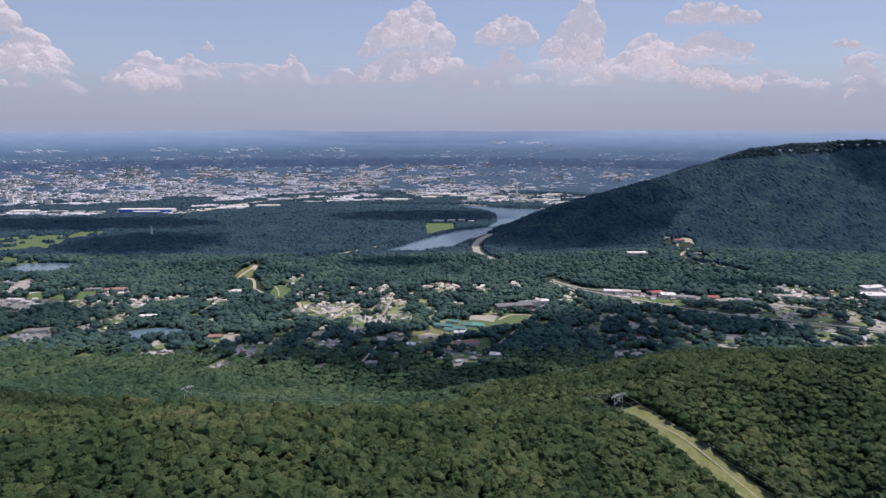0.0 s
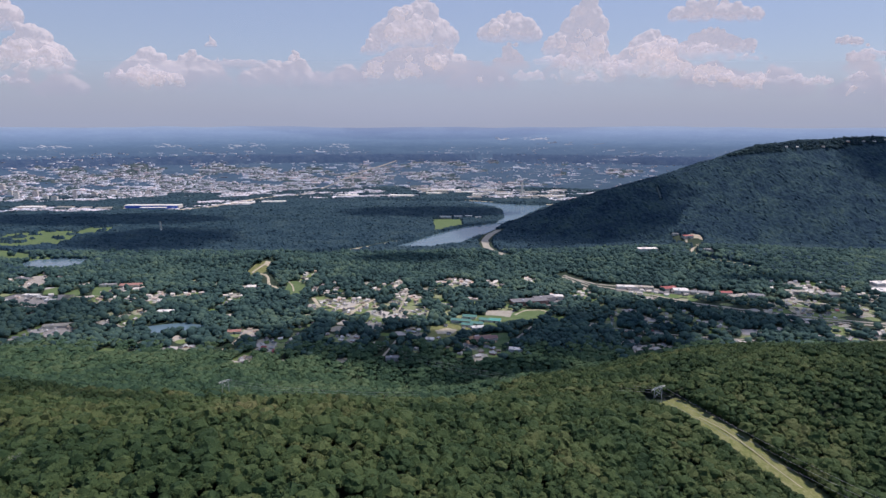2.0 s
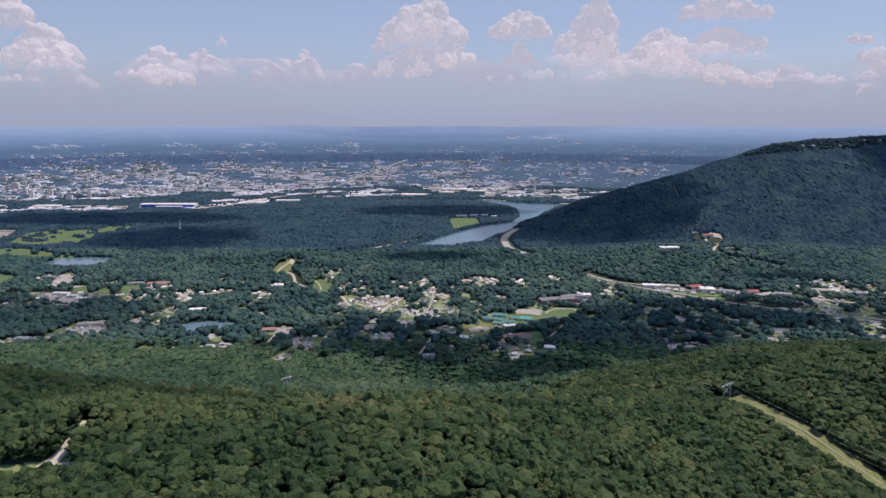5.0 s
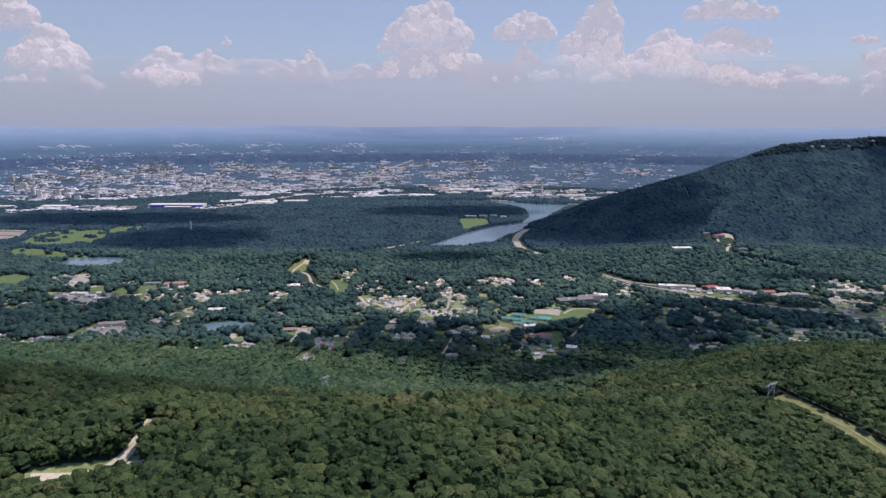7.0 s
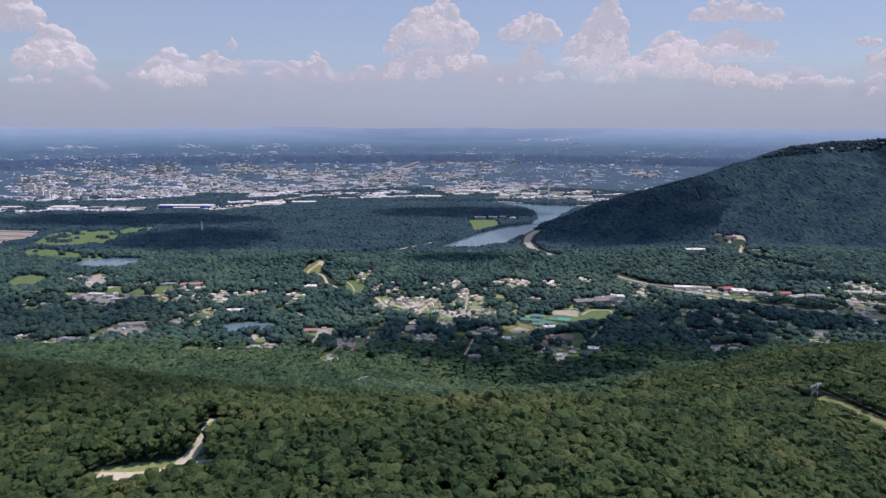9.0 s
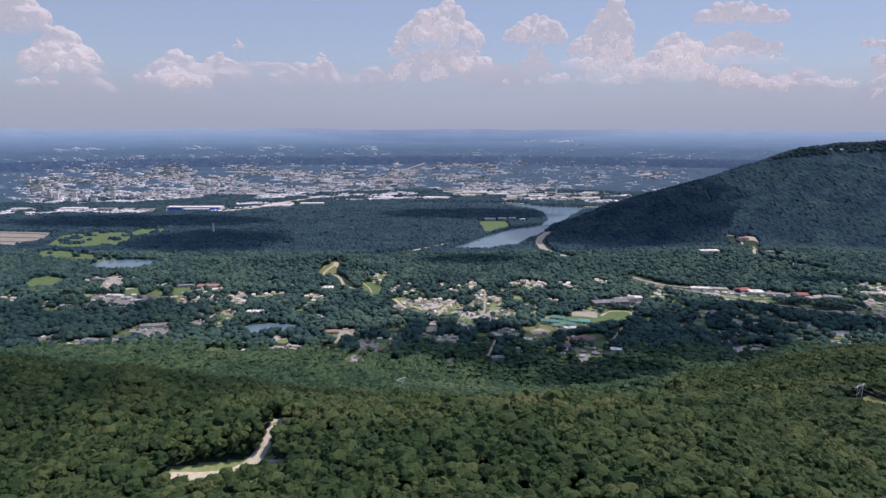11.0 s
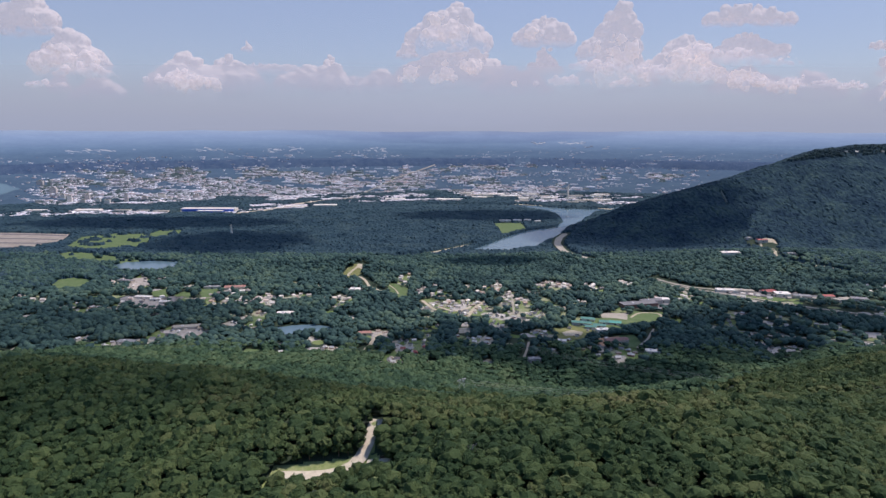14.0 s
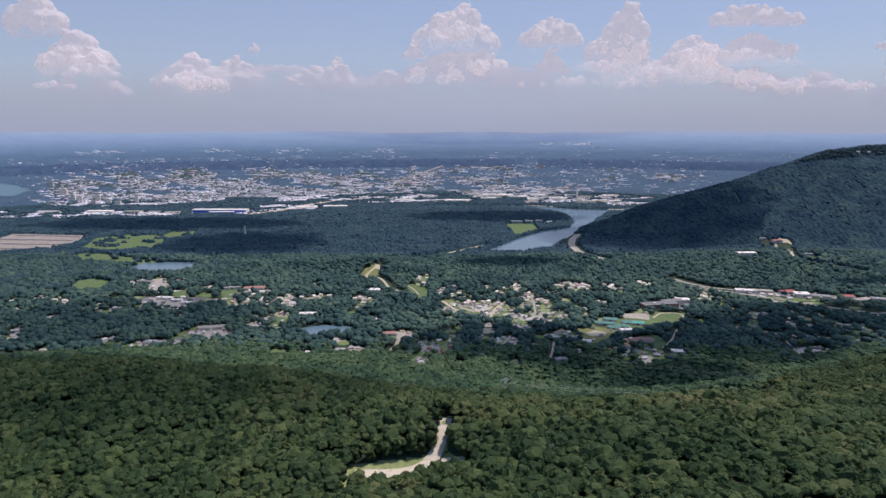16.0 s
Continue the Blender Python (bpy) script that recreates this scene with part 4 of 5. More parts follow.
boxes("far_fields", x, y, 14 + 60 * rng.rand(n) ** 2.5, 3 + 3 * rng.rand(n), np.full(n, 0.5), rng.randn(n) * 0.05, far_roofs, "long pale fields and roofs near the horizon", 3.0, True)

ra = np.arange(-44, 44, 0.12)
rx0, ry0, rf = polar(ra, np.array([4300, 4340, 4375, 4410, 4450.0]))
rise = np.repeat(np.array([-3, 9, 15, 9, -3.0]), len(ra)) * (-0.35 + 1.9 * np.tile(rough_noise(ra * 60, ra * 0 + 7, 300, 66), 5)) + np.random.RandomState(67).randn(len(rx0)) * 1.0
tagged(mesh_object("far_ridge", np.stack([rx0, ry0, height(rx0, ry0) + rise], 1), rf[:, ::-1], ridge_haze, smooth=True), "low wooded ridge beyond the city, painted blue for haze", "ridge", kind="structure")

# streets and bare ground between the city blocks
city_mat = material("city_ground", [(0.36, (0.025, 0.048, 0.05)), (0.52, (0.05, 0.078, 0.074)), (0.6, (0.15, 0.15, 0.135)), (0.72, (0.42, 0.37, 0.32))], 0.014, 0.95, 0.0, 5.0)
cx2, cy2, cf2 = polar(np.arange(-44, 40, 0.5), np.arange(2700, 4450, 25.0))
k = (city_density(cx2, cy2) > 0.22) & wooded(cx2, cy2)
cf2 = cf2[k[cf2].all(1)]
tagged(mesh_object("city_ground", np.stack([cx2, cy2, height(cx2, cy2) + 1.5], 1), cf2[:, ::-1], city_mat), "pale streets and yards of the city", "city", kind="structure")


def tower_block(x, y, w, d, h, mat, label):
    top = new("office_building")
    top.matrix_basis = pose(x, y, float(height(x, y)) - 1, 0, 0, 12)
    walls = part("wall", box_bm(-w / 2, -d / 2, 0, w / 2, d / 2, h), mat, top)
    cap = part("roof", box_bm(-w / 2 - 0.4, -d / 2 - 0.4, h, w / 2 + 0.4, d / 2 + 0.4, h + 1), concrete, top)
    part("roof_house", box_bm(-w * 0.2, -d * 0.2, h + 1, w * 0.2, d * 0.2, h + 5), concrete, cap)
    for i in range(1, int(h / 7)):
        part("window_band", box_bm(-w / 2 - 0.15, -d / 2 - 0.15, i * 7 - 0.6, w / 2 + 0.15, d / 2 + 0.15, i * 7 + 0.4), grey_roof, walls, "dark band of windows")
    return tagged(top, label, "office building", "downtown office buildings")


stone_tan = plain("tan_stone", (0.62, 0.55, 0.48))
for i, (px, py, w, h) in enumerate(((-2410, 3350, 60, 36), (-2330, 3300, 34, 30), (-2270, 3260, 36, 46), (-2215, 3330, 40, 38), (-2180, 3225, 34, 30), (-2120, 3260, 40, 34), (-2060, 3240, 46, 30), (-2005, 3330, 30, 52),
                                     (-1940, 3400, 44, 30), (-1880, 3480, 60, 26), (-1800, 3400, 40, 24), (-2520, 3420, 50, 28), (-1700, 3520, 44, 28))):
    tower_block(px, py, w * 0.6, w * 0.42, h * 0.78, (stone_tan, wall_paint, white_roof, stone_tan)[i % 4], "pale mid-rise office building")
plant = hall(-1420, 2965, 262, 46, 14, 0.5, white_roof, wall_paint, "long factory hall with white roof and blue front", "factory")
part("front_panel", box_bm(-124, -23.8, 1, 124, -23.1, 12), blue_front, plant, "deep blue cladding")
part("annexe", box_bm(-40, -58, -2, 80, -36, 7), blue_front, plant, "blue annexe")
part("annexe_roof", box_bm(-41, -59, 7, 81, -35, 9), white_roof, plant)
for x, y, w in ((-1640, 2930, 70), (-1730, 2950, 60), (-1840, 2960, 80), (-2010, 2970, 120), (-2250, 2950, 90), (100, 3640, 110), (190, 3560, 90), (-40, 3600, 80), (320, 3560, 100), (20, 3720, 120), (230, 3740, 90),
                (480, 3420, 80), (560, 3390, 70), (-260, 3460, 130), (-560, 3480, 110), (-900, 3180, 120), (-1040, 3120, 110)):
    tagged(hall(x, y, w, w * 0.35, 6, rng.uniform(-6, 6), white_roof if w > 85 else concrete, wall_paint, "long pale warehouse across the river", "warehouse"), group="warehouses")
for i in range(34):
    wx, wy, w = rng.uniform(-200, 760), rng.uniform(3330, 3800), rng.uniform(30, 85)
    tagged(hall(wx, wy, w, w * 0.4, 7, rng.uniform(-8, 8), (white_roof, concrete, tan_roof, pale_roof)[i % 4], wall_paint, "low pale warehouse across the river", "warehouse"), group="warehouses")
OPEN_POLYS.append([(-1580, 2880), (-1270, 2880), (-1270, 3000), (-1580, 3000)])
strip("rail_yard", [(-1250, 2875), (-1135, 3012), (-1072, 3216), (-933, 3427), (-800, 3520)], 50, dirt, "broad pale rail yard", "rail yard", 2.5)
strip("motorway", [(-979, 3344), (-836, 3509), (-762, 3833), (-685, 3949), (-605, 4080), (-461, 4208), (-348, 4309)], 12, concrete, "pale motorway leading out of the city", lift=4)
# base colours lifted in place of the haze near the horizon
belt_roofs = material("hazed_belts", [(0.3, (0.30, 0.34, 0.38)), (0.5, (0.42, 0.44, 0.45)), (0.7, (0.58, 0.57, 0.54))], 0.02, 0.9, 0.0, 4.0, island=True)
BELTS = ([(-2720, 3806), (-2569, 3903), (-2406, 3998)], [(-2289, 4053), (-2043, 4169), (-1782, 4287)], [(-1530, 4357), (-1420, 4392)], [(-1370, 4405), (-1233, 4443)], [(-840, 4513), (-700, 4536)], [(359, 4644), (450, 4630)],
            [(560, 4615), (744, 4591)], [(-1254, 4163), (-1130, 4206)], [(668, 3959), (839, 3922)])
rng = np.random.RandomState(83)
bx, by = [], []
for pts in BELTS:
    q = np.array(pts, float)
    t = np.arange(0, len(q) - 1, 0.06)
    bx.append(np.interp(t, np.arange(len(q)), q[:, 0]) + rng.randn(len(t)) * 9)
    by.append(np.interp(t, np.arange(len(q)), q[:, 1]) + rng.randn(len(t)) * 16)
bx, by = np.concatenate(bx), np.concatenate(by)
n = len(bx)
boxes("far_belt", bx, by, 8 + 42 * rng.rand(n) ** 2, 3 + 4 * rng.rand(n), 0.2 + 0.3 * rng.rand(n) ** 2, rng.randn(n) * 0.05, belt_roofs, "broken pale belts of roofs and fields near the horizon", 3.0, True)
strip("river_front", [(-400, 3290), (-155, 3280), (50, 3262), (282, 3180), (430, 3110), (560, 3060)], 16, dirt, "pale far river bank", "bank", 2)


def mast(x, y, h, r, mat, label):
    bm = bmesh.new()
    bmesh.ops.create_cone(bm, cap_ends=True, segments=12, radius1=r, radius2=r * 0.7, depth=h, matrix=pose(0, 0, h / 2))
    top = new("chimney")
    top.matrix_basis = pose(x, y, float(height(x, y)))
    part("shaft", bm, mat, top)
    bm = bmesh.new()
    bmesh.ops.create_cone(bm, cap_ends=True, segments=12, radius1=r, radius2=r, depth=2, matrix=pose(0, 0, h))
    part("cap", bm, concrete, top)
    return tagged(top, label, "chimney")


mast(418, 3500, 75, 6, wall_paint, "tall pale industrial chimney")
mast(-1087, 2290, 38, 4, wall_paint, "white water standpipe among trees")


# same haze blue painted into the mountain's tree line
hazed_mountain_leaves = material("hazed_mountain_leaves", [(0.25, (0.012, 0.028, 0.042)), (0.45, (0.022, 0.046, 0.056)), (0.7, (0.042, 0.074, 0.068))], 0.2, 0.85, 0.5, 3.0, 0.1, attribute="tint")
# ragged tree line on the mountain's edge
x, y = scatter(1150, 2500, 2560, 2740, 8.5, 9)
k = np.abs(y - np.interp(x, CREST[:, 0], CREST[:, 1])) < 45
k &= in_view(x, y) & clear_of_houses(x, y)
forest("ridge_trees", x[k], y[k], 5.0, 9.5, 1, hazed_mountain_leaves, "dark trees along the edge of the mountain plateau", 15, tufts=6, lobes=0.35, ragged=0.2, tuft_size=2.5)

# far canopy of the river bend and the long mountain, one rough sheet of tree tops
ang = np.arange(-44, 44, 0.16)
rad = np.concatenate([np.arange(1900, 3000, 8.0), np.arange(3000, RIM0 + 40, 12.0)])
cx, cy, cf = polar(ang, rad)
rng = np.random.RandomState(8)
cx, cy = cx + rng.randn(len(cx)) * 2, cy + rng.randn(len(cx)) * 2.5
gap = ~wooded(cx, cy) | (city_density(cx, cy) > 0.3 + 0.35 * rng.rand(len(cx)))
cz = height(cx, cy) + np.where(gap, -4.0, 8.0 + rng.randn(len(cx)) * 2.0 + smooth_step(10, 60, mountain(cx, cy)) * 9 * (rough_noise(cx, cy, 34, 91) - 0.5))
keep = ~(gap[cf].all(1))
cf = cf[keep][:, ::-1]
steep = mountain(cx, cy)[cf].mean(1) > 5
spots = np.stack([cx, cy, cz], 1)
for name, pick, mat, label in (("far_woods", ~steep, hazed_canopy, "dark green woods covering the river bend"), ("mountain_woods", steep, hazed_mountain_canopy, "dark green woods covering the long mountain, blue haze painted in")):
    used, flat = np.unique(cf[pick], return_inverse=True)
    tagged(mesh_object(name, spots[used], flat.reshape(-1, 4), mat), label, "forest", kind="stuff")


# ---- single trees at the edges of the clearings ----
def limb(bm, a, b, r0, r1, sides=6):
    a, b = Vector(a), Vector(b)
    turn = (b - a).to_track_quat("Z", "Y").to_matrix().to_4x4()
    bmesh.ops.create_cone(bm, cap_ends=True, segments=sides, radius1=r0, radius2=r1, depth=(b - a).length, matrix=Matrix.Translation((a + b) / 2) @ turn)


def tree(seed, high, wide):
    """A broadleaf tree: tapered trunk, limbs and a ragged crown of leaf sprays."""
    r = random.Random(seed)
    g = np.random.RandomState(seed)
    top = new("tree")
    bm = bmesh.new()
    limb(bm, (0, 0, -1), (0.2, 0.1, high * 0.7), 0.32, 0.16)
    stem = part("trunk", bm, bark, top)
    for k in range(4):
        a = k * 1.57 + r.uniform(-0.4, 0.4)
        bm = bmesh.new()
        limb(bm, (0.1, 0, high * (0.35 + 0.08 * k)), (math.cos(a) * wide * 0.6, math.sin(a) * wide * 0.6, high * (0.62 + 0.07 * k)), 0.14, 0.05)
        part("limb", bm, bark, stem)
    V, F, T, n = [], [], [], 0
    for k in range(7):
        a, q = k * 2.4, math.sqrt((k + 0.4) / 7)
        tv, tf = crown_template(1, seed * 7 + k, 0.35, 0.8, 0.12, True)
        p = np.array([math.cos(a) * q * wide * 0.62, math.sin(a) * q * wide * 0.62, high * 0.78 - q * high * (0.12 if k < 4 else 0.42)])
        V.append(tv * wide * 0.42 + p)
        F.append(tf + n)
        T.append(np.full(len(tv), 0.3))
        n += len(tv)
        out = g.randn(46, 3)
        out[:, 2] = np.abs(out[:, 2]) - 0.25
        out /= np.linalg.norm(out, axis=1, keepdims=True)
        c = p + out * wide * (0.4 + 0.12 * g.rand(46, 1))
        side = np.cross(out + 0.4 * g.randn(46, 3), g.randn(46, 3))
        side /= np.linalg.norm(side, axis=1, keepdims=True)
        other = np.cross(out, side)
        w = 0.45 + 0.5 * g.rand(46, 1)
        V.append(np.stack([c + side * w, c - 0.5 * side * w + 0.87 * other * w, c - 0.5 * side * w - 0.87 * other * w], 1).reshape(-1, 3))
        F.append(np.arange(138).reshape(-1, 3) + n)
        T.append(np.repeat(0.25 + 0.5 * g.rand(46), 3))
        n += 138
    mesh_object("crown", np.concatenate(V), np.concatenate(F), leaves, top, False, np.concatenate(T))
    return tagged(top, "broadleaf tree with a full green crown at the forest edge", "tree", "trees round the clearings")


TREES = [tree(21, 12, 4.6), tree(22, 10, 4.0), tree(23, 13, 5.0), tree(24, 9, 3.6)]
r = random.Random(77)
EDGE = []
for (x0, y0), (x1, y1) in zip(GLADE, GLADE[1:] + GLADE[:1]):
    for k in range(max(1, int(math.hypot(x1 - x0, y1 - y0) / 7))):
        f = (k + 0.5) / max(1, int(math.hypot(x1 - x0, y1 - y0) / 7))
        EDGE.append((x0 + (x1 - x0) * f + r.uniform(-1.5, 1.5), y0 + (y1 - y0) * f + r.uniform(-1.5, 1.5)))
for (x0, y0), (x1, y1) in zip(CUT[1:], CUT[2:]):
    for k in range(6):
        for gap in (-23.5, 23.5):
            x, y = x0 + (x1 - x0) * k / 6, y0 + (y1 - y0) * k / 6
            l = math.hypot(x1 - x0, y1 - y0)
            EDGE.append((x + gap * -(y1 - y0) / l + r.uniform(-2, 2), y + gap * (x1 - x0) / l + r.uniform(-2, 2)))
EDGE = [(x, y) for x, y in EDGE if (y > 326 or x > -300) and not any(near_line(l, np.array([x]), np.array([y]), 5.2)[0] for l in (DIRT,))]
for i, (x, y) in enumerate(EDGE):
    m = pose(x, y, float(height(x, y)), 0, 0, r.uniform(0, 360))
    if i < 4:
        TREES[i].matrix_basis = m
    else:
        copy_thing(TREES[i % 4], m)


def parked_car(x, y, turn):
    top = new("car")
    top.matrix_basis = pose(x, y, float(height(x, y)) + 0.8, 0, 0, turn)
    bm = box_bm(-2.2, -0.88, 0.35, 2.2, 0.88, 0.95)
    bmesh.ops.bevel(bm, geom=bm.edges[:], offset=0.12, segments=2, affect="EDGES")
    part("body", bm, car_paint, top)
    bm = box_bm(-1.3, -0.78, 0.9, 1.0, 0.78, 1.45)
    for v in bm.verts:
        if v.co.z > 1.2:
            v.co.x, v.co.y = v.co.x * 0.72, v.co.y * 0.86
    cabin = part("cabin", bm, car_glass, top, "dark tinted windows")
    part("roof", box_bm(-0.92, -0.66, 1.45, 0.7, 0.66, 1.5), car_paint, cabin)
    for wx in (-1.4, 1.4):
        for wy in (-0.8, 0.8):
            bm = bmesh.new()
            bmesh.ops.create_cone(bm, cap_ends=True, segments=14, radius1=0.34, radius2=0.34, depth=0.22, matrix=pose(wx, wy, 0.34, 90))
            wheel = part("wheel", bm, asphalt, top, "black tyre")
            bm = bmesh.new()
            bmesh.ops.create_cone(bm, cap_ends=True, segments=10, radius1=0.2, radius2=0.2, depth=0.25, matrix=pose(wx, wy, 0.34, 90))
            part("rim", bm, metal, wheel)
    return tagged(top, "dark parked car on the gravel spur", "car")


car_paint, car_glass = plain("dark_car_paint", (0.045, 0.03, 0.032), 0.35, 0.5), plain("dark_glass", (0.02, 0.022, 0.025), 0.15, 0.5)
parked_car(-322, 329.5, 12)


def dead_tree(x, y, high, seed):
    r = random.Random(seed)
    top = new("dead_tree")
    top.matrix_basis = pose(x, y, float(height(x, y)))
    bm = bmesh.new()
    limb(bm, (0, 0, -1), (0.2, 0, high), 0.35, 0.08)
    stem = part("trunk", bm, pale_bark, top)
    for k in range(12):
        a, z = r.uniform(0, 6.28), high * r.uniform(0.5, 0.95)
        w = r.uniform(1.5, 3.4)
        bm = bmesh.new()
        b = (math.cos(a) * w, math.sin(a) * w, z + r.uniform(1, 2.6))
        limb(bm, (0.1, 0, z), b, 0.12, 0.04, 5)
        for q in range(2):
            limb(bm, b, (b[0] + r.uniform(-1, 1), b[1] + r.uniform(-1, 1), b[2] + r.uniform(0.4, 1.4)), 0.06, 0.03, 4)
        part("branch", bm, pale_bark, stem)
    return tagged(top, "bare grey dead tree standing in the forest", "dead tree")


pale_bark = plain("pale_bark", (0.3, 0.27, 0.24))
dead_tree(-268, 300, 15, 5)


# ---- power lines ----
def pylon(x, y, ground_z, h, span, turn, label):
    """An H-frame pylon: two legs, a double crossarm, braces and insulators."""
    top = new("pylon")
    top.matrix_basis = pose(x, y, ground_z, 0, 0, turn)
    for s in (-1, 1):
        bm = bmesh.new()
        beam(bm, (s * span * 0.27, 0, -2), (s * span * 0.27, 0, h), 0.2)
        part("leg", bm, metal, top)
    bm = bmesh.new()
    beam(bm, (-span / 2, 0, h - 1.2), (span / 2, 0, h - 1.2), 0.24)
    beam(bm, (-span / 2, 0, h - 1.2), (-span * 0.27, 0, h), 0.18)
    beam(bm, (span / 2, 0, h - 1.2), (span * 0.27, 0, h), 0.18)
    beam(bm, (-span * 0.27, 0, h), (span * 0.27, 0, h), 0.22)
    arm = part("crossarm", bm, metal, top)
    bm = bmesh.new()
    for s in (-1, 1):
        beam(bm, (s * span * 0.27, 0, h - 2), (-s * span * 0.27, 0, h - 9), 0.16)
    part("brace", bm, metal, top)
    for s in (-1, 0, 1):
        bm = bmesh.new()
        beam(bm, (s * span * 0.48, 0, h - 1.2), (s * span * 0.48, 0, h - 3.2), 0.22)
        part("insulator", bm, concrete, arm)
    return tagged(top, label, "pylon")


def cables(a, b, sag, r, turn_a, span, label):
    """Three conductors between two pylons, each its own object."""
    side = Vector((math.cos(radians(turn_a)), math.sin(radians(turn_a)), 0))
    for s in (-1, 0, 1):
        p, q = Vector(a) + side * s * span * 0.48, Vector(b) + side * s * span * 0.48
        pts = np.array([p.lerp(q, i / 24) - Vector((0, 0, sag * 4 * (i / 24) * (1 - i / 24))) for i in range(25)])
        ring = np.array([(0, 0, r), tuple(side * r * 0.87 + Vector((0, 0, -r / 2))), tuple(side * -r * 0.87 + Vector((0, 0, -r / 2)))])
        tube = (pts[:, None] + ring[None]).reshape(-1, 3)
        quads = [(a * 3 + c, a * 3 + (c + 1) % 3, a * 3 + 3 + (c + 1) % 3, a * 3 + 3 + c) for a in range(24) for c in range(3)]
        tagged(mesh_object("power_cable", tube, quads, wire, smooth=True), label, "cable", "power line cables")


TZ = float(height(150, 497))
pylon(150, 497, TZ, 176.5 - TZ, 18, 32, "grey steel H-frame pylon at the top of the cut")
cables((150, 497, 173.5), (340, 215, float(height(340, 215)) + 24), 10, 0.1, 32, 18, "thin grey power cable sagging along the cut")
cables((150, 497, 173.5), (-150, 1000, 30), 15, 0.09, 32, 18, "thin grey power cable running down to the valley")
PZ = float(height(-265, 613))
pylon(-265, 605, PZ, 136 - PZ, 13, 40, "grey steel pylon standing above the forest slope")
cables((-265, 605, 134), (-60, 600, 122), 5, 0.08, 100, 13, "thin grey power cable above the forest slope")


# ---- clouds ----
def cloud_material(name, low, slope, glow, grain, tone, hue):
    """Bright mass whose emission stands in for scattered sunlight; it thins towards its base, where it dissolves into
    haze.
    """
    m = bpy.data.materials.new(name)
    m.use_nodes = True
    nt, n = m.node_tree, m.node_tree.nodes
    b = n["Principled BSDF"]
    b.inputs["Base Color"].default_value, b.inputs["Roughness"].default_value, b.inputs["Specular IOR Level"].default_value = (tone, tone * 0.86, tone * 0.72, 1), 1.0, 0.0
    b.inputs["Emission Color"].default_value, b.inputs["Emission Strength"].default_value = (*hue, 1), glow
    tc = n.new("ShaderNodeTexCoord")
    sep = n.new("ShaderNodeSeparateXYZ")
    geo = n.new("ShaderNodeNewGeometry")
    fluff = n.new("ShaderNodeTexNoise")
    fluff.inputs["Scale"].default_value, fluff.inputs["Detail"].default_value = grain, 4
    up = n.new("ShaderNodeMath")
    up.operation = "MULTIPLY_ADD"
    up.inputs[1].default_value, up.inputs[2].default_value = slope, low - 0.65
    add = n.new("ShaderNodeMath")
    add.operation, add.use_clamp = "MULTIPLY_ADD", True
    add.inputs[1].default_value = 1.3
    clear_bsdf, mixer = n.new("ShaderNodeBsdfTransparent"), n.new("ShaderNodeMixShader")
    for a, c in ((tc.outputs["Generated"], sep.inputs[0]), (sep.outputs["Z"], up.inputs[0]), (geo.outputs["Position"], fluff.inputs["Vector"]), (fluff.outputs["Fac"], add.inputs[0]),
                 (up.outputs[0], add.inputs[2]), (add.outputs[0], mixer.inputs["Fac"]), (clear_bsdf.outputs[0], mixer.inputs[1]), (b.outputs[0], mixer.inputs[2]),
                 (mixer.outputs[0], n["Material Output"].inputs["Surface"])):
        nt.links.new(a, c)
    return m


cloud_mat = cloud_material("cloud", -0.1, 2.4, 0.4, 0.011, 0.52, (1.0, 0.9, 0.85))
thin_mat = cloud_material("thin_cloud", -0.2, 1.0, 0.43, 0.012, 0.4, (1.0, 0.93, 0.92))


def shade_material(name, dense):
    """A thin flat cloud that is densest in its middle and frays out to nothing at its rim."""
    m = bpy.data.materials.new(name)
    m.use_nodes = True
    nt, n = m.node_tree, m.node_tree.nodes
    b = n["Principled BSDF"]
    b.inputs["Base Color"].default_value, b.inputs["Roughness"].default_value, b.inputs["Specular IOR Level"].default_value = (0.7, 0.7, 0.7, 1), 1.0, 0.0
    tc, off, flat, size = n.new("ShaderNodeTexCoord"), n.new("ShaderNodeVectorMath"), n.new("ShaderNodeVectorMath"), n.new("ShaderNodeVectorMath")
    off.operation, flat.operation, size.operation = "SUBTRACT", "MULTIPLY", "LENGTH"
    off.inputs[1].default_value, flat.inputs[1].default_value = (0.5, 0.5, 0.5), (1, 1, 0)
    geo, fray, add, fade = n.new("ShaderNodeNewGeometry"), n.new("ShaderNodeTexNoise"), n.new("ShaderNodeMath"), n.new("ShaderNodeMapRange")
    fray.inputs["Scale"].default_value, fray.inputs["Detail"].default_value = 0.009, 3
    add.operation = "MULTIPLY_ADD"
    add.inputs[1].default_value = 0.5
    fade.interpolation_type = "SMOOTHSTEP"
    for q, v in zip(("From Min", "From Max", "To Min", "To Max"), (0.58, 0.74, dense, 0.0)):
        fade.inputs[q].default_value = v
    clear_bsdf, mixer = n.new("ShaderNodeBsdfTransparent"), n.new("ShaderNodeMixShader")
    for a, c in ((tc.outputs["Generated"], off.inputs[0]), (off.outputs[0], flat.inputs[0]), (flat.outputs[0], size.inputs[0]), (geo.outputs["Position"], fray.inputs["Vector"]), (fray.outputs["Fac"], add.inputs[0]),
                 (size.outputs["Value"], add.inputs[2]), (add.outputs[0], fade.inputs["Value"]), (fade.outputs["Result"], mixer.inputs["Fac"]), (clear_bsdf.outputs[0], mixer.inputs[1]), (b.outputs[0], mixer.inputs[2]),
                 (mixer.outputs[0], n["Material Output"].inputs["Surface"])):
        nt.links.new(a, c)
    return m


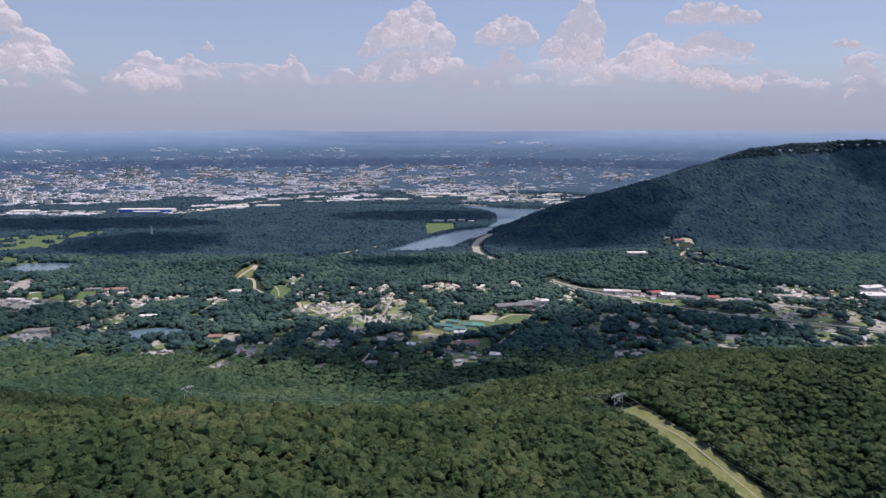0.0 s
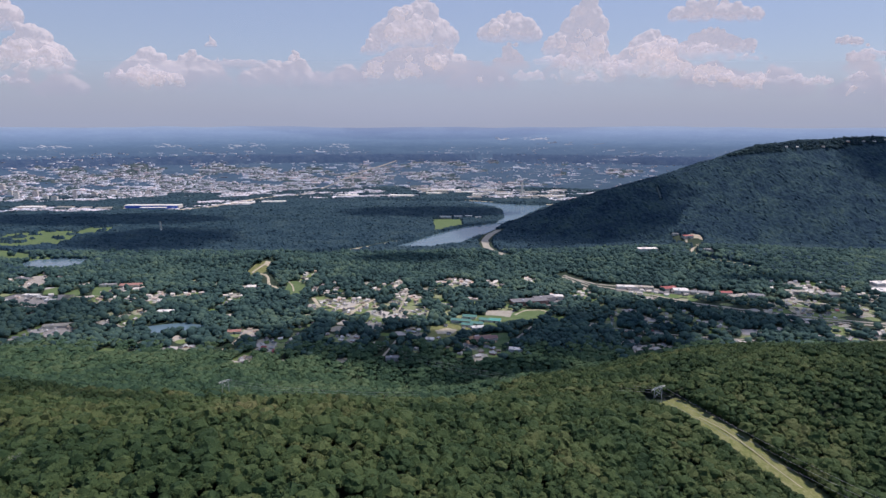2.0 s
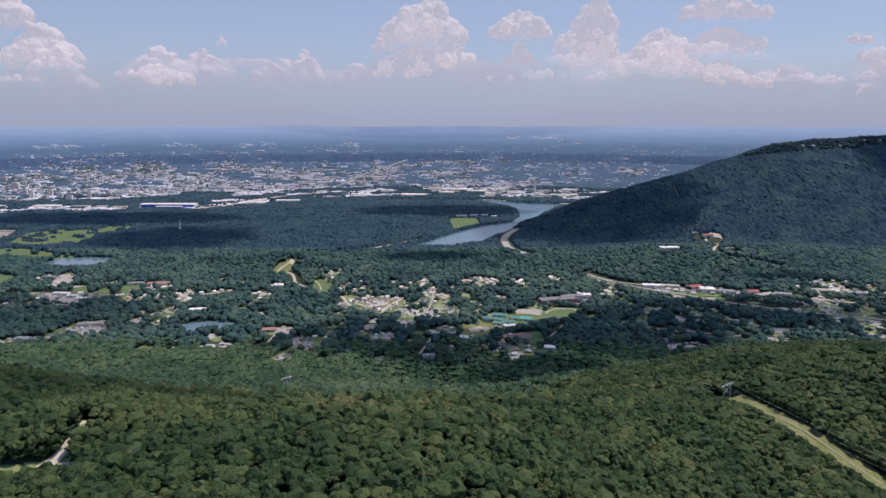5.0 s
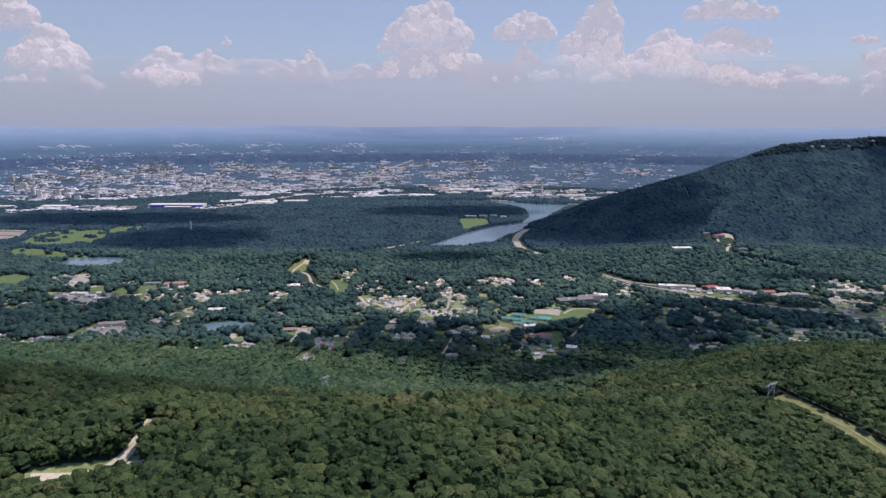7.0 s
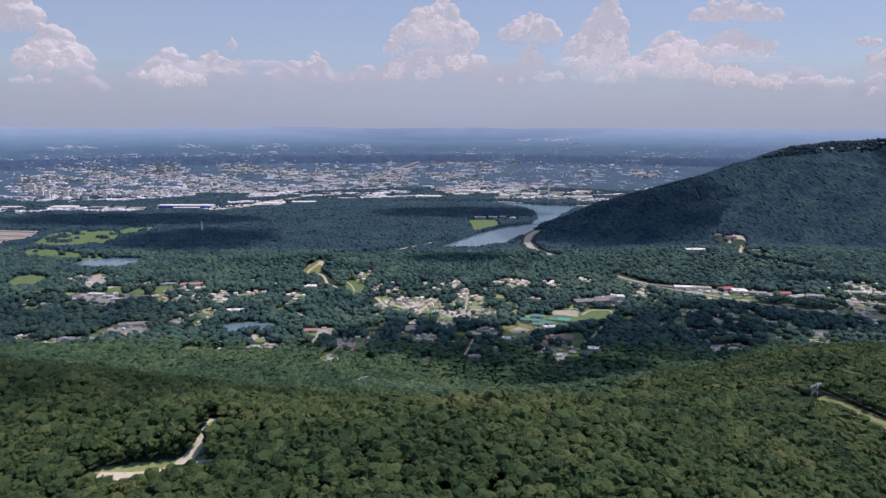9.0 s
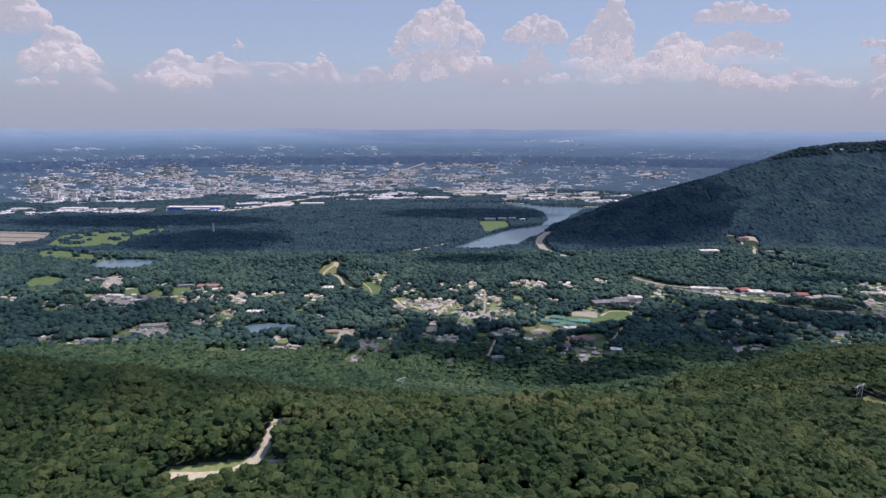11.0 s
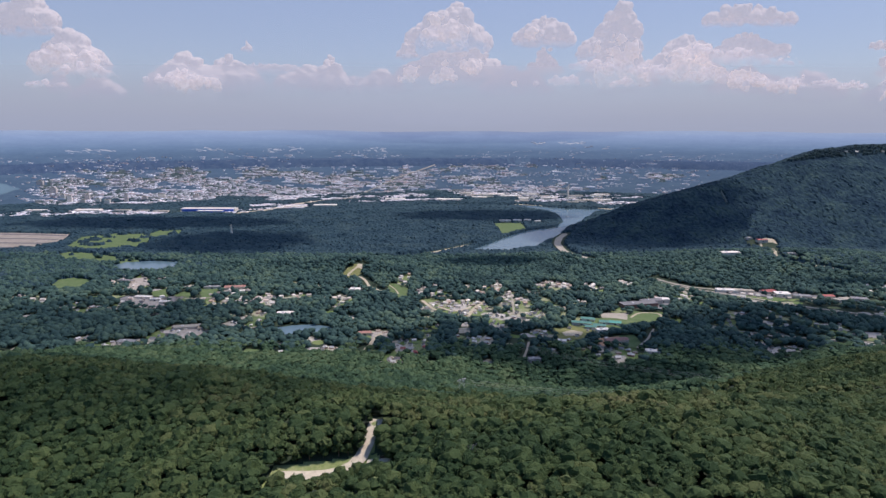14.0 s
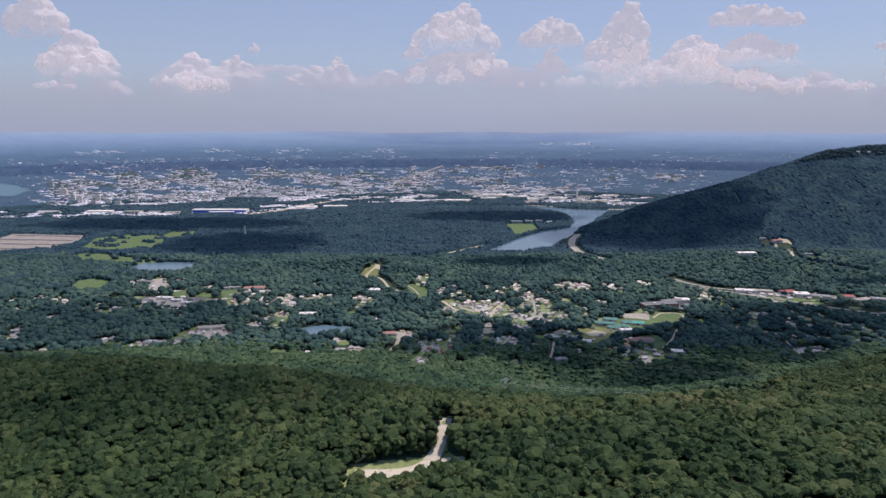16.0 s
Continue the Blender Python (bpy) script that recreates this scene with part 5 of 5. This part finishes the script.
shade_mat, veil_mat = shade_material("overhead_cloud", 0.6), shade_material("thin_overhead_cloud", 0.3)
billow = bpy.data.textures.new("billow", "CLOUDS")
billow.noise_scale, billow.noise_depth = 55, 4
wisp = bpy.data.textures.new("wisp", "CLOUDS")
wisp.noise_scale, wisp.noise_depth = 22, 3
PUFFS = {}


def puff(k):
    if k not in PUFFS:
        PUFFS[k] = crown_template(2, 900 + k, 0.3, 0.95, 0, True)
    return PUFFS[k]


def cloud(cx, cy, base, w, h, depth, seed, mat, count=40, heap=True, voxel=11.0):
    """Rounded puffs grown into one billowing skin."""
    r = random.Random(seed)
    V, F, n = [], [], 0
    for i in range(count):
        u = max(-0.5, min(0.5, r.gauss(0, 0.25)))
        if heap:
            t = r.random() ** 1.2 * (1 - (2 * abs(u)) ** 1.8)
            size = (0.1 + 0.17 * r.random()) * min(w, 1.5 * h) * (1 - 0.45 * t)
            p = (u * w * 0.84, r.uniform(-0.5, 0.5) * depth, size * 0.5 + t * max(0, h - size * 1.5))
        else:
            a, q = r.uniform(0, 6.283), math.sqrt(r.random())
            size = (0.2 + 0.14 * r.random()) * depth
            p = (math.cos(a) * q * (w / 2 - size * 0.6), math.sin(a) * q * (depth / 2 - size * 0.6), size * 0.4)
        tv, tf = puff(r.randrange(8))
        a = r.uniform(0, 6.28)
        q = np.stack([tv[:, 0] * math.cos(a) - tv[:, 1] * math.sin(a), tv[:, 0] * math.sin(a) + tv[:, 1] * math.cos(a), tv[:, 2] * (1 if heap else 0.6)], 1) * size
        V.append(q + np.array(p))
        F.append(tf + n)
        n += len(tv)
    ob = mesh_object("cloud", np.concatenate(V), np.concatenate(F), mat, smooth=True)
    ob.location = (cx, cy, base)
    skin = ob.modifiers.new("skin", "REMESH")
    skin.mode, skin.voxel_size, skin.use_smooth_shade = "VOXEL", voxel, True
    soft = ob.modifiers.new("soft", "SMOOTH")
    soft.factor, soft.iterations = 0.5, 4
    rough = ob.modifiers.new("billow", "DISPLACE")
    rough.texture, rough.texture_coords, rough.strength, rough.mid_level = billow, "GLOBAL", 30 if heap else 45, 0.5 if heap else 0.4
    if heap:
        fine = ob.modifiers.new("fine", "DISPLACE")
        fine.texture, fine.texture_coords, fine.strength, fine.mid_level = wisp, "GLOBAL", 20, 0.5
    return tagged(ob, "white heaped cumulus cloud with hazy grey underside", "cloud", "clouds")


# glowing see-through sheet: painted milky haze along the horizon and over the clouds
haze = bpy.data.materials.new("haze_sheet")
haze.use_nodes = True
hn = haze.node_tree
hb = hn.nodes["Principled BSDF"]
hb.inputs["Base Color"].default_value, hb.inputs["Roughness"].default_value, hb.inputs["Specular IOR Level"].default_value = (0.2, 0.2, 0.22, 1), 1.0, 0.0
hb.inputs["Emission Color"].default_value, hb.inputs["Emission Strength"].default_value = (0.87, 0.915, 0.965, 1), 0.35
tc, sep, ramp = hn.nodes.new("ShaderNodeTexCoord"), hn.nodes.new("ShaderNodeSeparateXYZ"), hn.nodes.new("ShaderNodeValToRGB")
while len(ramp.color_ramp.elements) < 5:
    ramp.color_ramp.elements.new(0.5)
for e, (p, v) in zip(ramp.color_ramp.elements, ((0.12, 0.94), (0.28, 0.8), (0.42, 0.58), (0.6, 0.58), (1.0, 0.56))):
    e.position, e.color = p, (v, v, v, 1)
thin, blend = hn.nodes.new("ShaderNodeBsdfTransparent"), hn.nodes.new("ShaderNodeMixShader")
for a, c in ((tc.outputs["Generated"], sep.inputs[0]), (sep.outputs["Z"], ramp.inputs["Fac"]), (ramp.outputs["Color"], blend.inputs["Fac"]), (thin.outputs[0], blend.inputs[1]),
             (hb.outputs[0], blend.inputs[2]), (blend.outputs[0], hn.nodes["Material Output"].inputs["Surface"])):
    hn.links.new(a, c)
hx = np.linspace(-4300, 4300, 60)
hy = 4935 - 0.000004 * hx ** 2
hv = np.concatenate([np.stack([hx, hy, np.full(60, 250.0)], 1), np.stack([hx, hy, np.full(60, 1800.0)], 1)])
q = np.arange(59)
tagged(mesh_object("backdrop", hv, np.stack([q, q + 1, q + 61, q + 60], 1), haze, smooth=True), "glowing lavender sheet standing in for haze along the horizon", "haze", kind="structure")

# cumulus over the horizon: centre x, y, base height, width, height
CUMULUS = [(-3511, 5050, 1165, 437, 299), (-3188, 5000, 867, 442, 337), (-3321, 5050, 691, 184, 166), (-3023, 5050, 639, 405, 175), (-2325, 5050, 705, 607, 313), (-1995, 5100, 709, 521, 279), (-1355, 5100, 714, 651, 195), (-1184, 5100, 714, 279, 288), (-793, 5100, 706, 288, 177)]
CUMULUS += [(-1845, 5100, 993, 93, 93), (-274, 5050, 764, 782, 368), (-238, 5050, 1036, 515, 387), (-578, 5000, 946, 164, 182), (503, 5050, 1066, 414, 221), (501, 5050, 843, 239, 239), (1081, 5050, 766, 497, 644), (961, 5050, 954, 322, 276), (-44, 5050, 816, 414, 221)]
CUMULUS += [(1589, 5050, 793, 543, 359), (2082, 5050, 972, 598, 184), (2038, 5050, 1214, 851, 212), (3309, 5050, 606, 437, 258), (3256, 5050, 821, 230, 249), (3110, 5050, 1016, 212, 83), (2580, 5050, 657, 690, 221), (2064, 5000, 696, 592, 210), (305, 5050, 696, 552, 184)]
FAR = 5050.0
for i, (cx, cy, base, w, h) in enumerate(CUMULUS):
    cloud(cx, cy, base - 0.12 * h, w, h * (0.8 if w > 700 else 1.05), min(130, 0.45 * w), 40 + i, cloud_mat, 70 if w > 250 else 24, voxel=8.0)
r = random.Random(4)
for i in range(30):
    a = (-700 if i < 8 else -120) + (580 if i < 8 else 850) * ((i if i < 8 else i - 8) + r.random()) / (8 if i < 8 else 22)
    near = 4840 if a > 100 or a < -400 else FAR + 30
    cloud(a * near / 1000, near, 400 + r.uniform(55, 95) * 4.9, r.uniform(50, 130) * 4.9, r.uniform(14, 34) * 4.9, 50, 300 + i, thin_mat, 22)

# cumulus overhead that shades parts of the valley
for i, (x, y, w, d) in enumerate(((-150, 1092, 640, 230), (265, 1122, 500, 240), (430, 2290, 880, 520), (1730, 2480, 420, 380), (-1000, 2130, 600, 430), (-150, 1790, 340, 120), (-80, 2800, 900, 330),
                                  (540, 1255, 640, 230), (-1500, 2560, 1300, 340), (780, 1540, 300, 80), (70, 935, 260, 150), (-660, 500, 620, 330), (-980, 1230, 760, 330))):
    z = 1250
    cloud(x + z * SUN.x / SUN.z, y + z * SUN.y / SUN.z, z, w, 110, d, 500 + i, veil_mat if y < 600 or i == 12 else shade_mat, 60, False, 16.0)
